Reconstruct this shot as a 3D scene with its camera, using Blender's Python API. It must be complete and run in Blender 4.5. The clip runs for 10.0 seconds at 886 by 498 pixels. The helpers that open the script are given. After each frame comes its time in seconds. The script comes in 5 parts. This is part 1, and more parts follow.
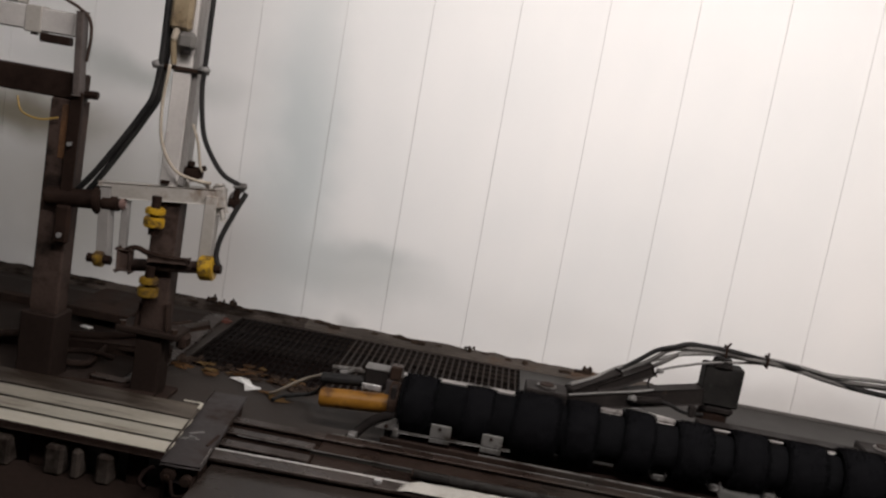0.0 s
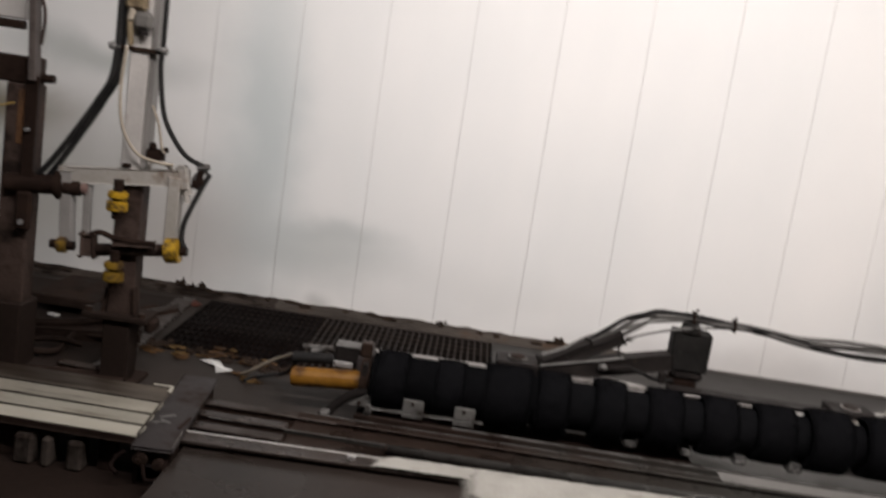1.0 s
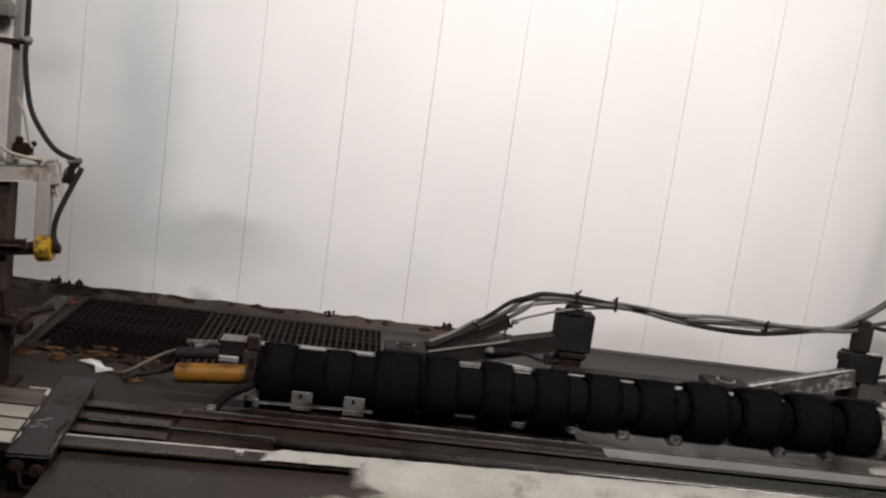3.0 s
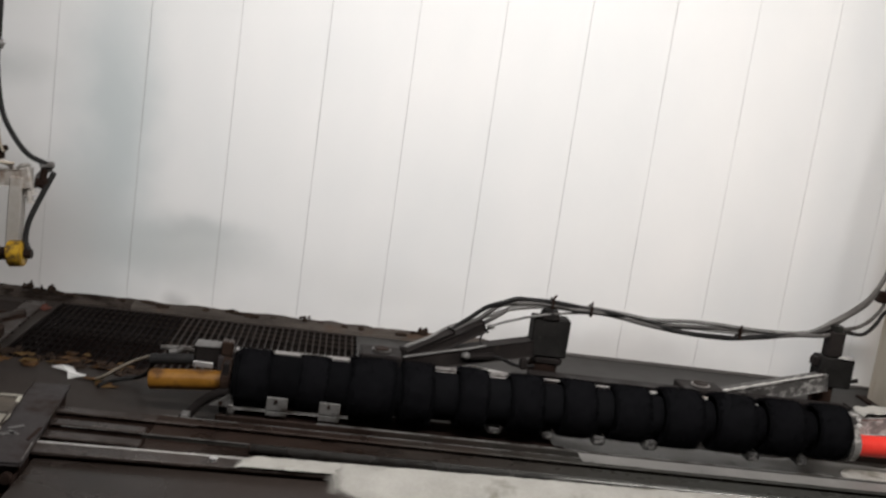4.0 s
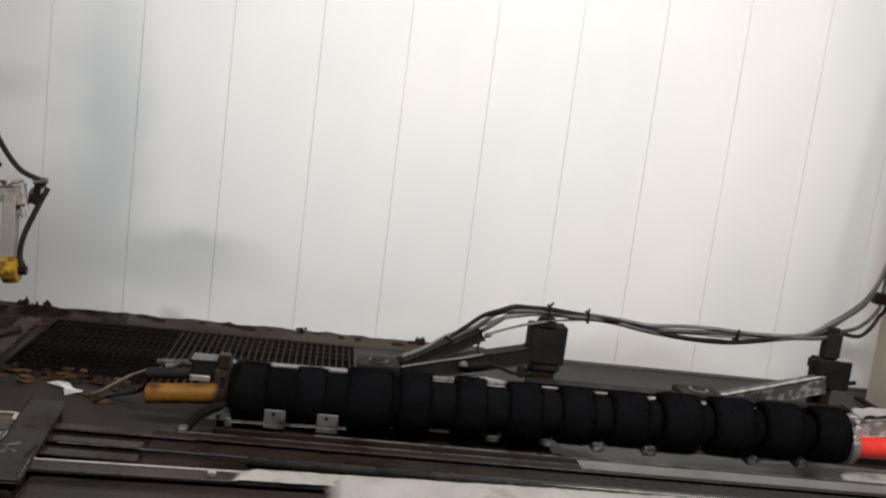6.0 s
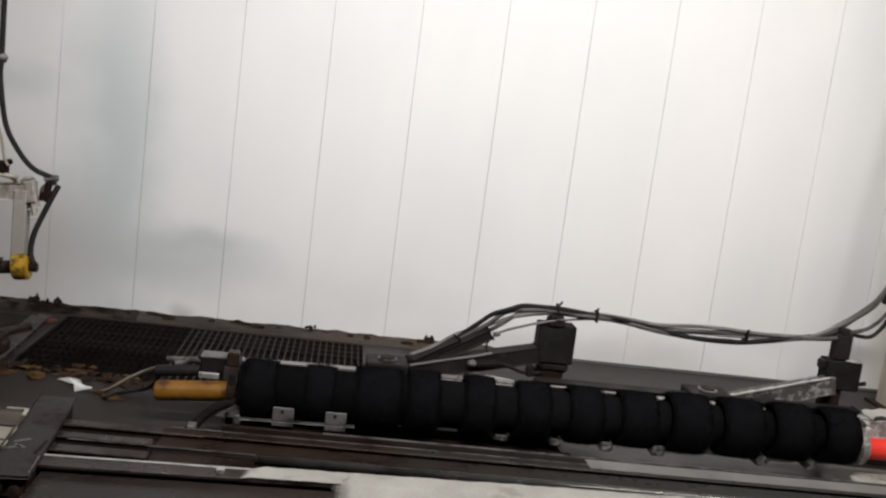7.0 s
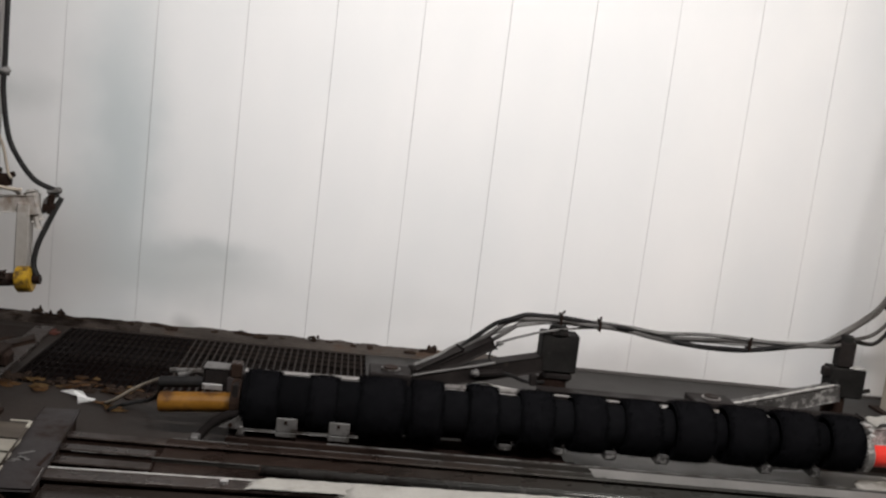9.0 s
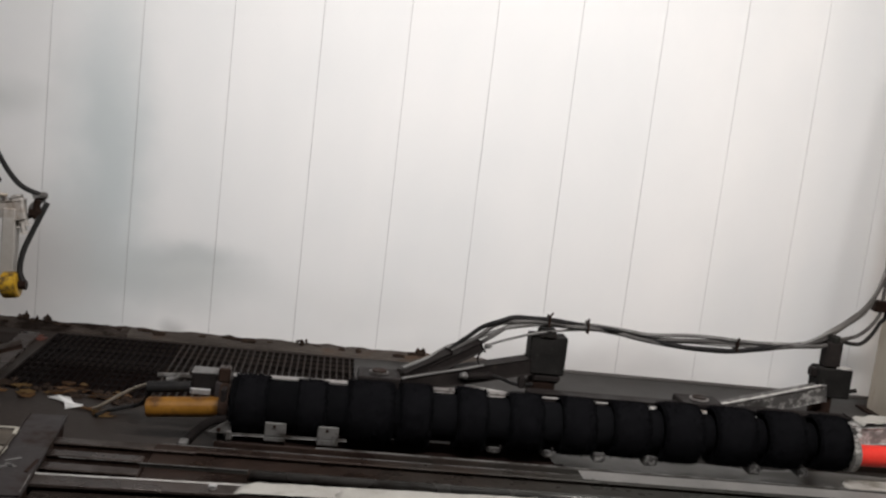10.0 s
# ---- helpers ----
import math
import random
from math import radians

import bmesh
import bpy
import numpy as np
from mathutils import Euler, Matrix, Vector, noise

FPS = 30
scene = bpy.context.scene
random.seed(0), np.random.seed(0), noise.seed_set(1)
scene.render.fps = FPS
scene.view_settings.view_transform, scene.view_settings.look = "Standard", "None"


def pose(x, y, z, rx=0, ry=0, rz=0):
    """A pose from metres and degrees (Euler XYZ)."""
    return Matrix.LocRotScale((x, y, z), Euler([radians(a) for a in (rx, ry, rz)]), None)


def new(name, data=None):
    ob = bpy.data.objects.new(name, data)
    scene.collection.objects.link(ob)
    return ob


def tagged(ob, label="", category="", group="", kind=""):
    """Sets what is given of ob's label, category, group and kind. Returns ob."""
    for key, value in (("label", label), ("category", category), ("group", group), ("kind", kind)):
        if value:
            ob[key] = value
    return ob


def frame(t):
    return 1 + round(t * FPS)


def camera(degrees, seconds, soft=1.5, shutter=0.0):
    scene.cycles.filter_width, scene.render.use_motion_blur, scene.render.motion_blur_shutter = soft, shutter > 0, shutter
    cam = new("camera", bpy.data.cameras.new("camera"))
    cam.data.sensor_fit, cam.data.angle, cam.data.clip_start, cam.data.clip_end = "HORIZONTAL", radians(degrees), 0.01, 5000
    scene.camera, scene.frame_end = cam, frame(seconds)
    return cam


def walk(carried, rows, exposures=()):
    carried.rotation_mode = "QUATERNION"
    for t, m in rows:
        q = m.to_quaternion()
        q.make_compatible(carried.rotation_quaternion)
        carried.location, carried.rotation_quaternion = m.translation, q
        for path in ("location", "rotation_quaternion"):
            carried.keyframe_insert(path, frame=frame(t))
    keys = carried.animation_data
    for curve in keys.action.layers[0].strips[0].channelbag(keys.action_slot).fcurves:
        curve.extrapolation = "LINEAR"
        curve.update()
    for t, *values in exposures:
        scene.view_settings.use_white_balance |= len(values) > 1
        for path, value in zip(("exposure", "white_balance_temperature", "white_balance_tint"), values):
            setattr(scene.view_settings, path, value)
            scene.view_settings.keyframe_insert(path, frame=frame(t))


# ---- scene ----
cam = camera(48.3, 10.0, soft=2.3, shutter=0.4)
# seconds, yaw, pitch, roll and place of a phone held almost at one spot
TURNS = [
    (0, 4.81, -9.06, -9.76, -0.048, -0.012, 1.531),
    (0.5, 4.65, -9.01, -9.57, -0.036, -0.011, 1.528),
    (0.7, 4.06, -8.87, -9.44, -0.032, -0.010, 1.526),
    (0.8, 3.55, -9.11, -9.06, -0.030, -0.009, 1.525),
    (1, 2.91, -10.09, -8.29, -0.026, -0.008, 1.524),
    (1.1, 1.21, -11.12, -8.20, -0.023, -0.008, 1.524),
    (1.2, 0.55, -11.44, -8.11, -0.021, -0.008, 1.525),
    (1.3, 0.30, -11.33, -8.00, -0.018, -0.008, 1.526),
    (1.4, -0.29, -11.56, -7.90, -0.016, -0.008, 1.526),
    (1.5, -0.90, -11.32, -7.79, -0.013, -0.008, 1.527),
    (1.7, -1.82, -11.35, -7.81, -0.011, -0.008, 1.528),
    (1.8, -2.10, -11.10, -7.91, -0.010, -0.008, 1.529),
    (2, -2.26, -10.21, -8.11, -0.007, -0.009, 1.530),
    (2.2, -2.72, -10.09, -8.13, -0.006, -0.009, 1.530),
    (2.5, -3.01, -9.93, -7.83, -0.005, -0.008, 1.531),
    (2.7, -3.38, -9.89, -7.78, -0.005, -0.007, 1.531),
    (3.8, -4.31, -10.15, -8.11, -0.002, -0.004, 1.534),
    (4, -5.05, -9.48, -8.03, -0.001, -0.004, 1.534),
    (4.2, -5.84, -8.79, -7.14, -0.001, -0.003, 1.535),
    (4.5, -6.03, -8.69, -7.38, 0.000, -0.003, 1.535),
    (5, -5.62, -8.75, -7.23, 0.000, -0.002, 1.535),
    (5.5, -5.51, -8.74, -7.14, 0.000, 0.000, 1.535),
    (5.7, -5.50, -8.84, -7.14, 0.001, -0.000, 1.535),
    (6.8, -4.99, -9.02, -7.09, 0.003, -0.001, 1.536),
    (7, -4.85, -9.08, -7.23, 0.004, -0.001, 1.536),
    (7.5, -4.93, -9.27, -7.11, 0.004, -0.002, 1.537),
    (8, -4.87, -9.11, -7.00, 0.003, -0.002, 1.538),
    (8.5, -4.65, -8.83, -6.79, 0.003, -0.003, 1.539),
    (9, -4.77, -8.56, -6.86, 0.003, -0.004, 1.539),
    (9.5, -5.07, -8.54, -6.75, 0.004, -0.005, 1.540),
    (10, -5.50, -8.31, -6.63, 0.004, -0.006, 1.540),
]
walk(cam, [(t, pose(ex, ey, ez, 90 + pitch, roll, yaw)) for t, yaw, pitch, roll, ex, ey, ez in TURNS],
     exposures=[(0.0, -0.08, 6750, 15), (2.7, 0.0, 6750, 15), (3.8, 0.0, 6500, 11), (5.7, 0.0, 6500, 11), (8.6, 0.0, 6500, 12), (9.2, -0.06, 6500, 12), (10.0, -0.06, 6500, 12)])

# ---- light ----
world = bpy.data.worlds.new("world")
scene.world = world
world.use_nodes = True
world.node_tree.nodes["Background"].inputs[0].default_value = (0.75, 0.8, 0.9, 1)
world.node_tree.nodes["Background"].inputs[1].default_value = 0.25


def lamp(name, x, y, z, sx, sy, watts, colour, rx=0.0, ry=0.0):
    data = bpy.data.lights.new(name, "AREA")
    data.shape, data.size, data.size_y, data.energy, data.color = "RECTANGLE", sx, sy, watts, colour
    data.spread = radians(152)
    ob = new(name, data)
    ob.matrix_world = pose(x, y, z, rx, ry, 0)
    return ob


# Added unseen lamps, placed and tinted to match the wall's brightness.
LAMPS = [  # x, y, length, watts, colour of assumed wall-facing tubes, out of view
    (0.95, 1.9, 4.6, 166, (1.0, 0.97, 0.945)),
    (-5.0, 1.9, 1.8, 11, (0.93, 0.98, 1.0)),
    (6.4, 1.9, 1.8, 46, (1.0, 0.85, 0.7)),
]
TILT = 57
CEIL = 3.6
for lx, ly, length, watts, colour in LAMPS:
    lamp("assumed_tube_lamp", lx, ly + 0.03, CEIL - 0.16, length, 0.3, watts, colour, rx=TILT)

# ---- materials ----


def material(name, c1, c2, rough=0.5, metal=0.0, scale=6.0, fine=60.0, bump=0.15, stain=None, stain_at=0.6, stain_scale=2.5,
             rough_var=0.15, coords="Object", stretch=(1, 1, 1), coat=0.0, spec=0.22):
    m = bpy.data.materials.new(name)
    m.use_nodes = True
    nt = m.node_tree
    n, link = nt.nodes, nt.links
    b = n["Principled BSDF"]
    tc = n.new("ShaderNodeTexCoord")
    mp = n.new("ShaderNodeMapping")
    mp.inputs["Scale"].default_value = stretch
    link.new(tc.outputs[coords], mp.inputs[0])
    big = n.new("ShaderNodeTexNoise")
    big.inputs["Scale"].default_value, big.inputs["Detail"].default_value = scale, 5
    small = n.new("ShaderNodeTexNoise")
    small.inputs["Scale"].default_value, small.inputs["Detail"].default_value = fine, 4
    link.new(mp.outputs[0], big.inputs["Vector"])
    link.new(mp.outputs[0], small.inputs["Vector"])
    add = n.new("ShaderNodeMath")
    add.operation = "MULTIPLY_ADD"
    add.inputs[1].default_value = 0.35
    link.new(small.outputs[0], add.inputs[0])
    link.new(big.outputs[0], add.inputs[2])
    ramp = n.new("ShaderNodeMapRange")
    ramp.inputs["From Min"].default_value, ramp.inputs["From Max"].default_value = 0.42, 0.95
    link.new(add.outputs[0], ramp.inputs[0])
    mix = n.new("ShaderNodeMix")
    mix.data_type = "RGBA"
    mix.inputs["A"].default_value, mix.inputs["B"].default_value = (*c1, 1), (*c2, 1)
    link.new(ramp.outputs[0], mix.inputs["Factor"])
    out = mix.outputs["Result"]
    if stain:
        st = n.new("ShaderNodeTexNoise")
        st.inputs["Scale"].default_value, st.inputs["Detail"].default_value, st.inputs["Roughness"].default_value = stain_scale, 7, 0.65
        link.new(mp.outputs[0], st.inputs["Vector"])
        sr = n.new("ShaderNodeMapRange")
        sr.inputs["From Min"].default_value, sr.inputs["From Max"].default_value = stain_at - 0.06, stain_at + 0.06
        link.new(st.outputs[0], sr.inputs[0])
        m2 = n.new("ShaderNodeMix")
        m2.data_type = "RGBA"
        m2.inputs["B"].default_value = (*stain, 1)
        link.new(sr.outputs[0], m2.inputs["Factor"])
        link.new(out, m2.inputs["A"])
        out = m2.outputs["Result"]
    link.new(out, b.inputs["Base Color"])
    rr = n.new("ShaderNodeMapRange")
    rr.inputs["From Min"].default_value, rr.inputs["From Max"].default_value = 0.3, 0.7
    rr.inputs["To Min"].default_value, rr.inputs["To Max"].default_value = max(0.04, rough - rough_var), min(1, rough + rough_var)
    link.new(big.outputs[0], rr.inputs[0])
    link.new(rr.outputs[0], b.inputs["Roughness"])
    b.inputs["Metallic"].default_value = metal
    b.inputs["Coat Weight"].default_value = coat
    b.inputs["Specular IOR Level"].default_value = spec
    if bump:
        bp = n.new("ShaderNodeBump")
        bp.inputs["Strength"].default_value, bp.inputs["Distance"].default_value = bump, 0.01
        link.new(add.outputs[0], bp.inputs["Height"])
        link.new(bp.outputs[0], b.inputs["Normal"])
    return m


M_PANEL = material("white_wall_panel", (0.74, 0.755, 0.755), (0.83, 0.825, 0.815), 0.5, scale=0.8, fine=3, bump=0.015, rough_var=0.1, stretch=(1, 1, 0.55), spec=0.3)


def add_shade_and_grime(m, tone_patches):
    """Soft patches in the wall's colour, painted shade and reflections with some grime: x, z, half width, half height,
    strength, each with a soft uneven edge.
    """
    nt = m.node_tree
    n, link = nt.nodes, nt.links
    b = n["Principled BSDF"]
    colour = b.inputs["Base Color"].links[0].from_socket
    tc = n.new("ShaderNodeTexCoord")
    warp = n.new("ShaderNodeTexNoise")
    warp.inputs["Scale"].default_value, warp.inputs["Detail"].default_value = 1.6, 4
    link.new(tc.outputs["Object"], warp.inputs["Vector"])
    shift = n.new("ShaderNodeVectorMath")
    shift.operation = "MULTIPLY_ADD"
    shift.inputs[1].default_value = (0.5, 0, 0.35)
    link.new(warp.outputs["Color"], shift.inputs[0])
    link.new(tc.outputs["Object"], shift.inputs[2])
    for x, z, rx, rz, strength, tone in tone_patches:
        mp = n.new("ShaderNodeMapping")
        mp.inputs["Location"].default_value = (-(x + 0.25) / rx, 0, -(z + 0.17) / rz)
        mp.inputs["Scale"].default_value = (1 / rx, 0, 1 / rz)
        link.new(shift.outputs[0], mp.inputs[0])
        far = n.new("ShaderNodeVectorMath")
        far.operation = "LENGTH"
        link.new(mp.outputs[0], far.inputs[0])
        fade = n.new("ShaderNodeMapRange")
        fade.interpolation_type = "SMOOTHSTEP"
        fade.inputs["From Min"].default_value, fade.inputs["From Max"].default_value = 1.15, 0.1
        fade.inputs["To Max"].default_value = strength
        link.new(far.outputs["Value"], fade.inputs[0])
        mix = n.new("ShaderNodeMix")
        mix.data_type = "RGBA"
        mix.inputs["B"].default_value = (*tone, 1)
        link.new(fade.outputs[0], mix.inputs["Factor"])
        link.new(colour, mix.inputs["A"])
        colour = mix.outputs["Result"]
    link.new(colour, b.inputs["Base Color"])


# Mostly painted shade and reflections; marks at the wall foot are grime.
add_shade_and_grime(M_PANEL, [(-0.95, 0.38, 0.68, 0.26, 0.6, (0.43, 0.47, 0.465)), (-0.85, 0.50, 0.42, 0.09, 0.4, (0.42, 0.46, 0.46)), (-1.33, 0.95, 0.36, 1.5, 0.75, (0.46, 0.52, 0.53)),
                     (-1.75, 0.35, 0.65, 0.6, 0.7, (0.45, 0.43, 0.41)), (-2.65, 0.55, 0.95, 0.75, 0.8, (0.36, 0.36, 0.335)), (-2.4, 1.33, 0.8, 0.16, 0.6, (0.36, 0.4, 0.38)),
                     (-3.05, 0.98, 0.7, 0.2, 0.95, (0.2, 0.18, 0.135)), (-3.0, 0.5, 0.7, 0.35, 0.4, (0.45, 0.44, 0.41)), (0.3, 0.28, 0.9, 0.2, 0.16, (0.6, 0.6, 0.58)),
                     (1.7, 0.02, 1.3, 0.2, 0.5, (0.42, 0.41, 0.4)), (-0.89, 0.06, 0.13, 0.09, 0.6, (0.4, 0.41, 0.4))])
M_JOINT = material("dark_joint_backing", (0.09, 0.088, 0.085), (0.6, 0.59, 0.58), 0.8, scale=1.3)
M_FLOOR = material("wet_dark_concrete", (0.02112, 0.01716, 0.01514), (0.04048, 0.03344, 0.02974), 0.45, scale=1.6, fine=45, bump=0.12, rough_var=0.14,
                   stain=(0.026, 0.02, 0.017), stain_at=0.6, stain_scale=1.8, spec=0.03)
M_FLOOR2 = material("damp_grey_concrete", (0.022, 0.021, 0.020), (0.046, 0.043, 0.041), 0.5, scale=1.6, fine=45, bump=0.12, rough_var=0.14,
                    stain=(0.018, 0.016, 0.014), stain_at=0.62, stain_scale=1.8, spec=0.15)
M_BROWNPLATE = material("dark_brown_plate", (0.0126, 0.00918, 0.00783), (0.0288, 0.02178, 0.01872), 0.5, scale=2.4, fine=45, bump=0.12, spec=0.02)
M_LOWFLOOR = material("dark_brown_floor", (0.0117, 0.00806, 0.00676), (0.0273, 0.01924, 0.01612), 0.5, scale=1.6, fine=45, bump=0.12, rough_var=0.14, spec=0.02)
M_APRON = material("wet_grey_apron", (0.01728, 0.01361, 0.01166), (0.0396, 0.03094, 0.02681), 0.4, scale=1.4, fine=40, bump=0.08, rough_var=0.22, spec=0.1,
                   stain=(0.0144, 0.0099, 0.00756), stain_at=0.58, stain_scale=1.6)
M_CURB = material("grimy_concrete_curb", (0.02, 0.0165, 0.014), (0.075, 0.062, 0.054), 0.7, scale=5, fine=50, bump=0.5,
                  stain=(0.016, 0.012, 0.010), stain_at=0.54, stain_scale=7, spec=0)
M_LEDGE = material("brown_concrete_ledge", (0.038, 0.033, 0.029), (0.1, 0.087, 0.077), 0.7, scale=4, fine=50, bump=0.4, stretch=(0.5, 1, 1),
                   stain=(0.075, 0.045, 0.028), stain_at=0.64, stain_scale=5, spec=0)
# Pale, for fill light off the unseen walls and ceiling.
M_PLAIN = material("plain_paint", (0.44, 0.435, 0.43), (0.52, 0.515, 0.51), 0.6, scale=1.2, bump=0.03)
M_CEIL = material("ceiling_paint", (0.5, 0.5, 0.5), (0.58, 0.575, 0.57), 0.7, scale=1.0, bump=0.02)
M_RUST = material("wet_rusty_steel", (0.01482, 0.009504, 0.00744), (0.04104, 0.02672, 0.02046), 0.35, 0.1, scale=7, fine=80, bump=0.25, rough_var=0.22,
                  stain=(0.022, 0.014, 0.010), stain_at=0.63, stain_scale=9, spec=0.04)
M_DARK = material("dark_grimy_steel", (0.012, 0.00774, 0.00629), (0.031, 0.0198, 0.01581), 0.45, 0.2, scale=8, fine=70, bump=0.2,
                  stain=(0.028, 0.017, 0.012), stain_at=0.66, stain_scale=8, spec=0.015)
M_BLACKPAINT = material("black_painted_steel", (0.01073, 0.009282, 0.00897), (0.0236, 0.02042, 0.01924), 0.45, 0.0, scale=9, fine=70, bump=0.12,
                        stain=(0.04, 0.033, 0.026), stain_at=0.7, stain_scale=12, spec=0.03)
M_SLAT = material("wet_grey_steel", (0.02717, 0.02146, 0.0191), (0.05822, 0.04648, 0.04146), 0.32, 0.2, scale=6, fine=70, bump=0.12,
                  stain=(0.02, 0.014, 0.011), stain_at=0.58, stain_scale=5, spec=0.08, rough_var=0.2)
M_FROST = material("foam_flecked_steel", (0.036, 0.0344, 0.0328), (0.08, 0.0768, 0.0736), 0.5, 0.0, scale=6, fine=70, bump=0.25, stain=(0.26, 0.255, 0.245), stain_at=0.56, stain_scale=22)
M_FROST2 = material("foam_caked_steel", (0.11, 0.107, 0.102), (0.24, 0.233, 0.222), 0.5, 0.0, scale=8, fine=70, bump=0.3, stain=(0.44, 0.43, 0.41), stain_at=0.52, stain_scale=16)
M_BEAM = material("dull_grey_beam", (0.02175, 0.01932, 0.01932), (0.0495, 0.0434, 0.04347), 0.45, 0.0, scale=5, fine=60, bump=0.15, rough_var=0.2, spec=0.05,
                  stain=(0.02, 0.0135, 0.0095), stain_at=0.6, stain_scale=6)
M_PIPE = material("wet_dark_pipe", (0.039, 0.0364, 0.0338), (0.0845, 0.0793, 0.0741), 0.24, 0.6, scale=5, fine=60, bump=0.08, rough_var=0.16,
                  stain=(0.018, 0.012, 0.009), stain_at=0.6, stain_scale=6, spec=0.3)
M_GREYTUBE = material("worn_grey_aluminium", (0.34, 0.325, 0.31), (0.48, 0.46, 0.44), 0.5, 0.15, scale=6, fine=60, bump=0.06,
                      stain=(0.26, 0.22, 0.19), stain_at=0.64, stain_scale=7)
M_RUSTY = material("pink_rusted_pin", (0.12, 0.075, 0.066), (0.2, 0.13, 0.115), 0.55, scale=14, fine=80, bump=0.2)
# Darker grey for the left plates and for the tube's shaded side.
M_EDGE = material("dull_grey_metal", (0.17, 0.162, 0.155), (0.24, 0.23, 0.22), 0.5, 0.1, scale=5, fine=60, bump=0.05)
M_GREYARM = material("worn_pale_arm", (0.2295, 0.2142, 0.1938), (0.34, 0.323, 0.2975), 0.5, 0.05, scale=6, fine=60, bump=0.08,
                     stain=(0.15, 0.115, 0.09), stain_at=0.64, stain_scale=6)
M_BROWNPOST = material("grimy_brown_post", (0.0242, 0.0165, 0.01408), (0.077, 0.0539, 0.0451), 0.5, 0.1, scale=5, fine=60, bump=0.2,
                       stain=(0.012, 0.009, 0.008), stain_at=0.56, stain_scale=4, spec=0.02)
M_POSTTOP = material("grey_brown_post", (0.045, 0.037, 0.034), (0.11, 0.093, 0.086), 0.5, 0.1, scale=5, fine=60, bump=0.2, stain=(0.03, 0.02, 0.016), stain_at=0.6, stain_scale=6, spec=0.1)
M_PLANK = material("worn_cream_plank", (0.29, 0.277, 0.232), (0.42, 0.4, 0.343), 0.45, scale=5, fine=60, bump=0.08, stretch=(0.5, 3, 3),
                   stain=(0.16, 0.13, 0.1), stain_at=0.66, stain_scale=3.0)
M_PLANKB = material("dulled_cream_plank", (0.2, 0.19, 0.158), (0.32, 0.305, 0.26), 0.5, scale=5, fine=60, bump=0.1, stretch=(0.5, 3, 3),
                    stain=(0.1, 0.08, 0.06), stain_at=0.6, stain_scale=2.4)
M_PLANK2 = material("muddy_cream_plank", (0.03, 0.024, 0.02), (0.11, 0.095, 0.078), 0.45, scale=5, fine=60, bump=0.1, stretch=(0.5, 3, 3),
                    stain=(0.022, 0.016, 0.012), stain_at=0.5, stain_scale=2.2, spec=0.05)
M_PLANK3 = material("streaked_cream_plank", (0.15, 0.138, 0.113), (0.33, 0.31, 0.262), 0.45, scale=5, fine=60, bump=0.1, stretch=(0.5, 3, 3),
                    stain=(0.03, 0.022, 0.017), stain_at=0.53, stain_scale=2.0)
M_OIL = material("oily_black_steel", (0.01235, 0.008287, 0.0068), (0.03681, 0.02486, 0.0204), 0.5, scale=6, fine=60, bump=0.15,
                 stain=(0.016, 0.011, 0.009), stain_at=0.64, stain_scale=5, spec=0.01)
M_YELLOW = material("yellow_plastic", (0.24, 0.135, 0.009), (0.42, 0.255, 0.017), 0.4, scale=12, bump=0.05, stain=(0.07, 0.04, 0.014), stain_at=0.57, stain_scale=20)
M_YELLOW2 = material("grimy_yellow_plastic", (0.13, 0.075, 0.009), (0.24, 0.145, 0.015), 0.45, scale=12, bump=0.05, stain=(0.05, 0.03, 0.014), stain_at=0.52, stain_scale=9)
M_AMBER = material("cloudy_amber_plastic", (0.13, 0.1, 0.062), (0.22, 0.175, 0.115), 0.35, scale=9, fine=60, bump=0.06, stain=(0.07, 0.05, 0.032), stain_at=0.58, stain_scale=14)
M_BOWL = material("smoky_filter_bowl", (0.07, 0.066, 0.062), (0.13, 0.124, 0.116), 0.3, scale=9, fine=60, bump=0.05, spec=0.3)
M_ORANGE = material("amber_sleeve", (0.15, 0.066, 0.009), (0.255, 0.12, 0.018), 0.42, scale=7, fine=60, bump=0.1,
                    stain=(0.07, 0.03, 0.008), stain_at=0.54, stain_scale=8)
M_RED = material("red_plastic", (0.62, 0.03, 0.02), (0.78, 0.05, 0.035), 0.35, scale=8, bump=0.04, stain=(0.75, 0.55, 0.5), stain_at=0.72, stain_scale=9)
M_BRISTLE = material("black_bristles", (0.0053, 0.005426, 0.006184), (0.007065, 0.007193, 0.008079), 0.9, scale=20, fine=150, bump=0.1, spec=0)
M_CORE = material("black_shaft_sleeve", (0.004985, 0.005104, 0.0057), (0.006648, 0.006883, 0.007596), 0.8, scale=20, fine=120, bump=0.4, spec=0)
M_HOSE = material("black_rubber_hose", (0.010, 0.010, 0.0105), (0.026, 0.025, 0.024), 0.5, scale=10, fine=80, bump=0.08, spec=0.06)
M_GHOSE = material("grey_hydraulic_hose", (0.045, 0.043, 0.041), (0.12, 0.115, 0.11), 0.6, scale=9, fine=90, bump=0.12,
                   stain=(0.03, 0.027, 0.025), stain_at=0.58, stain_scale=10, spec=0.2)
M_LHOSE = material("pale_grey_hose", (0.085, 0.083, 0.08), (0.19, 0.186, 0.18), 0.5, scale=9, fine=90, bump=0.08,
                   stain=(0.06, 0.055, 0.05), stain_at=0.6, stain_scale=6, spec=0.25)
M_BHOSE = material("pale_air_line", (0.22, 0.19, 0.15), (0.34, 0.3, 0.245), 0.5, scale=9, bump=0.05)
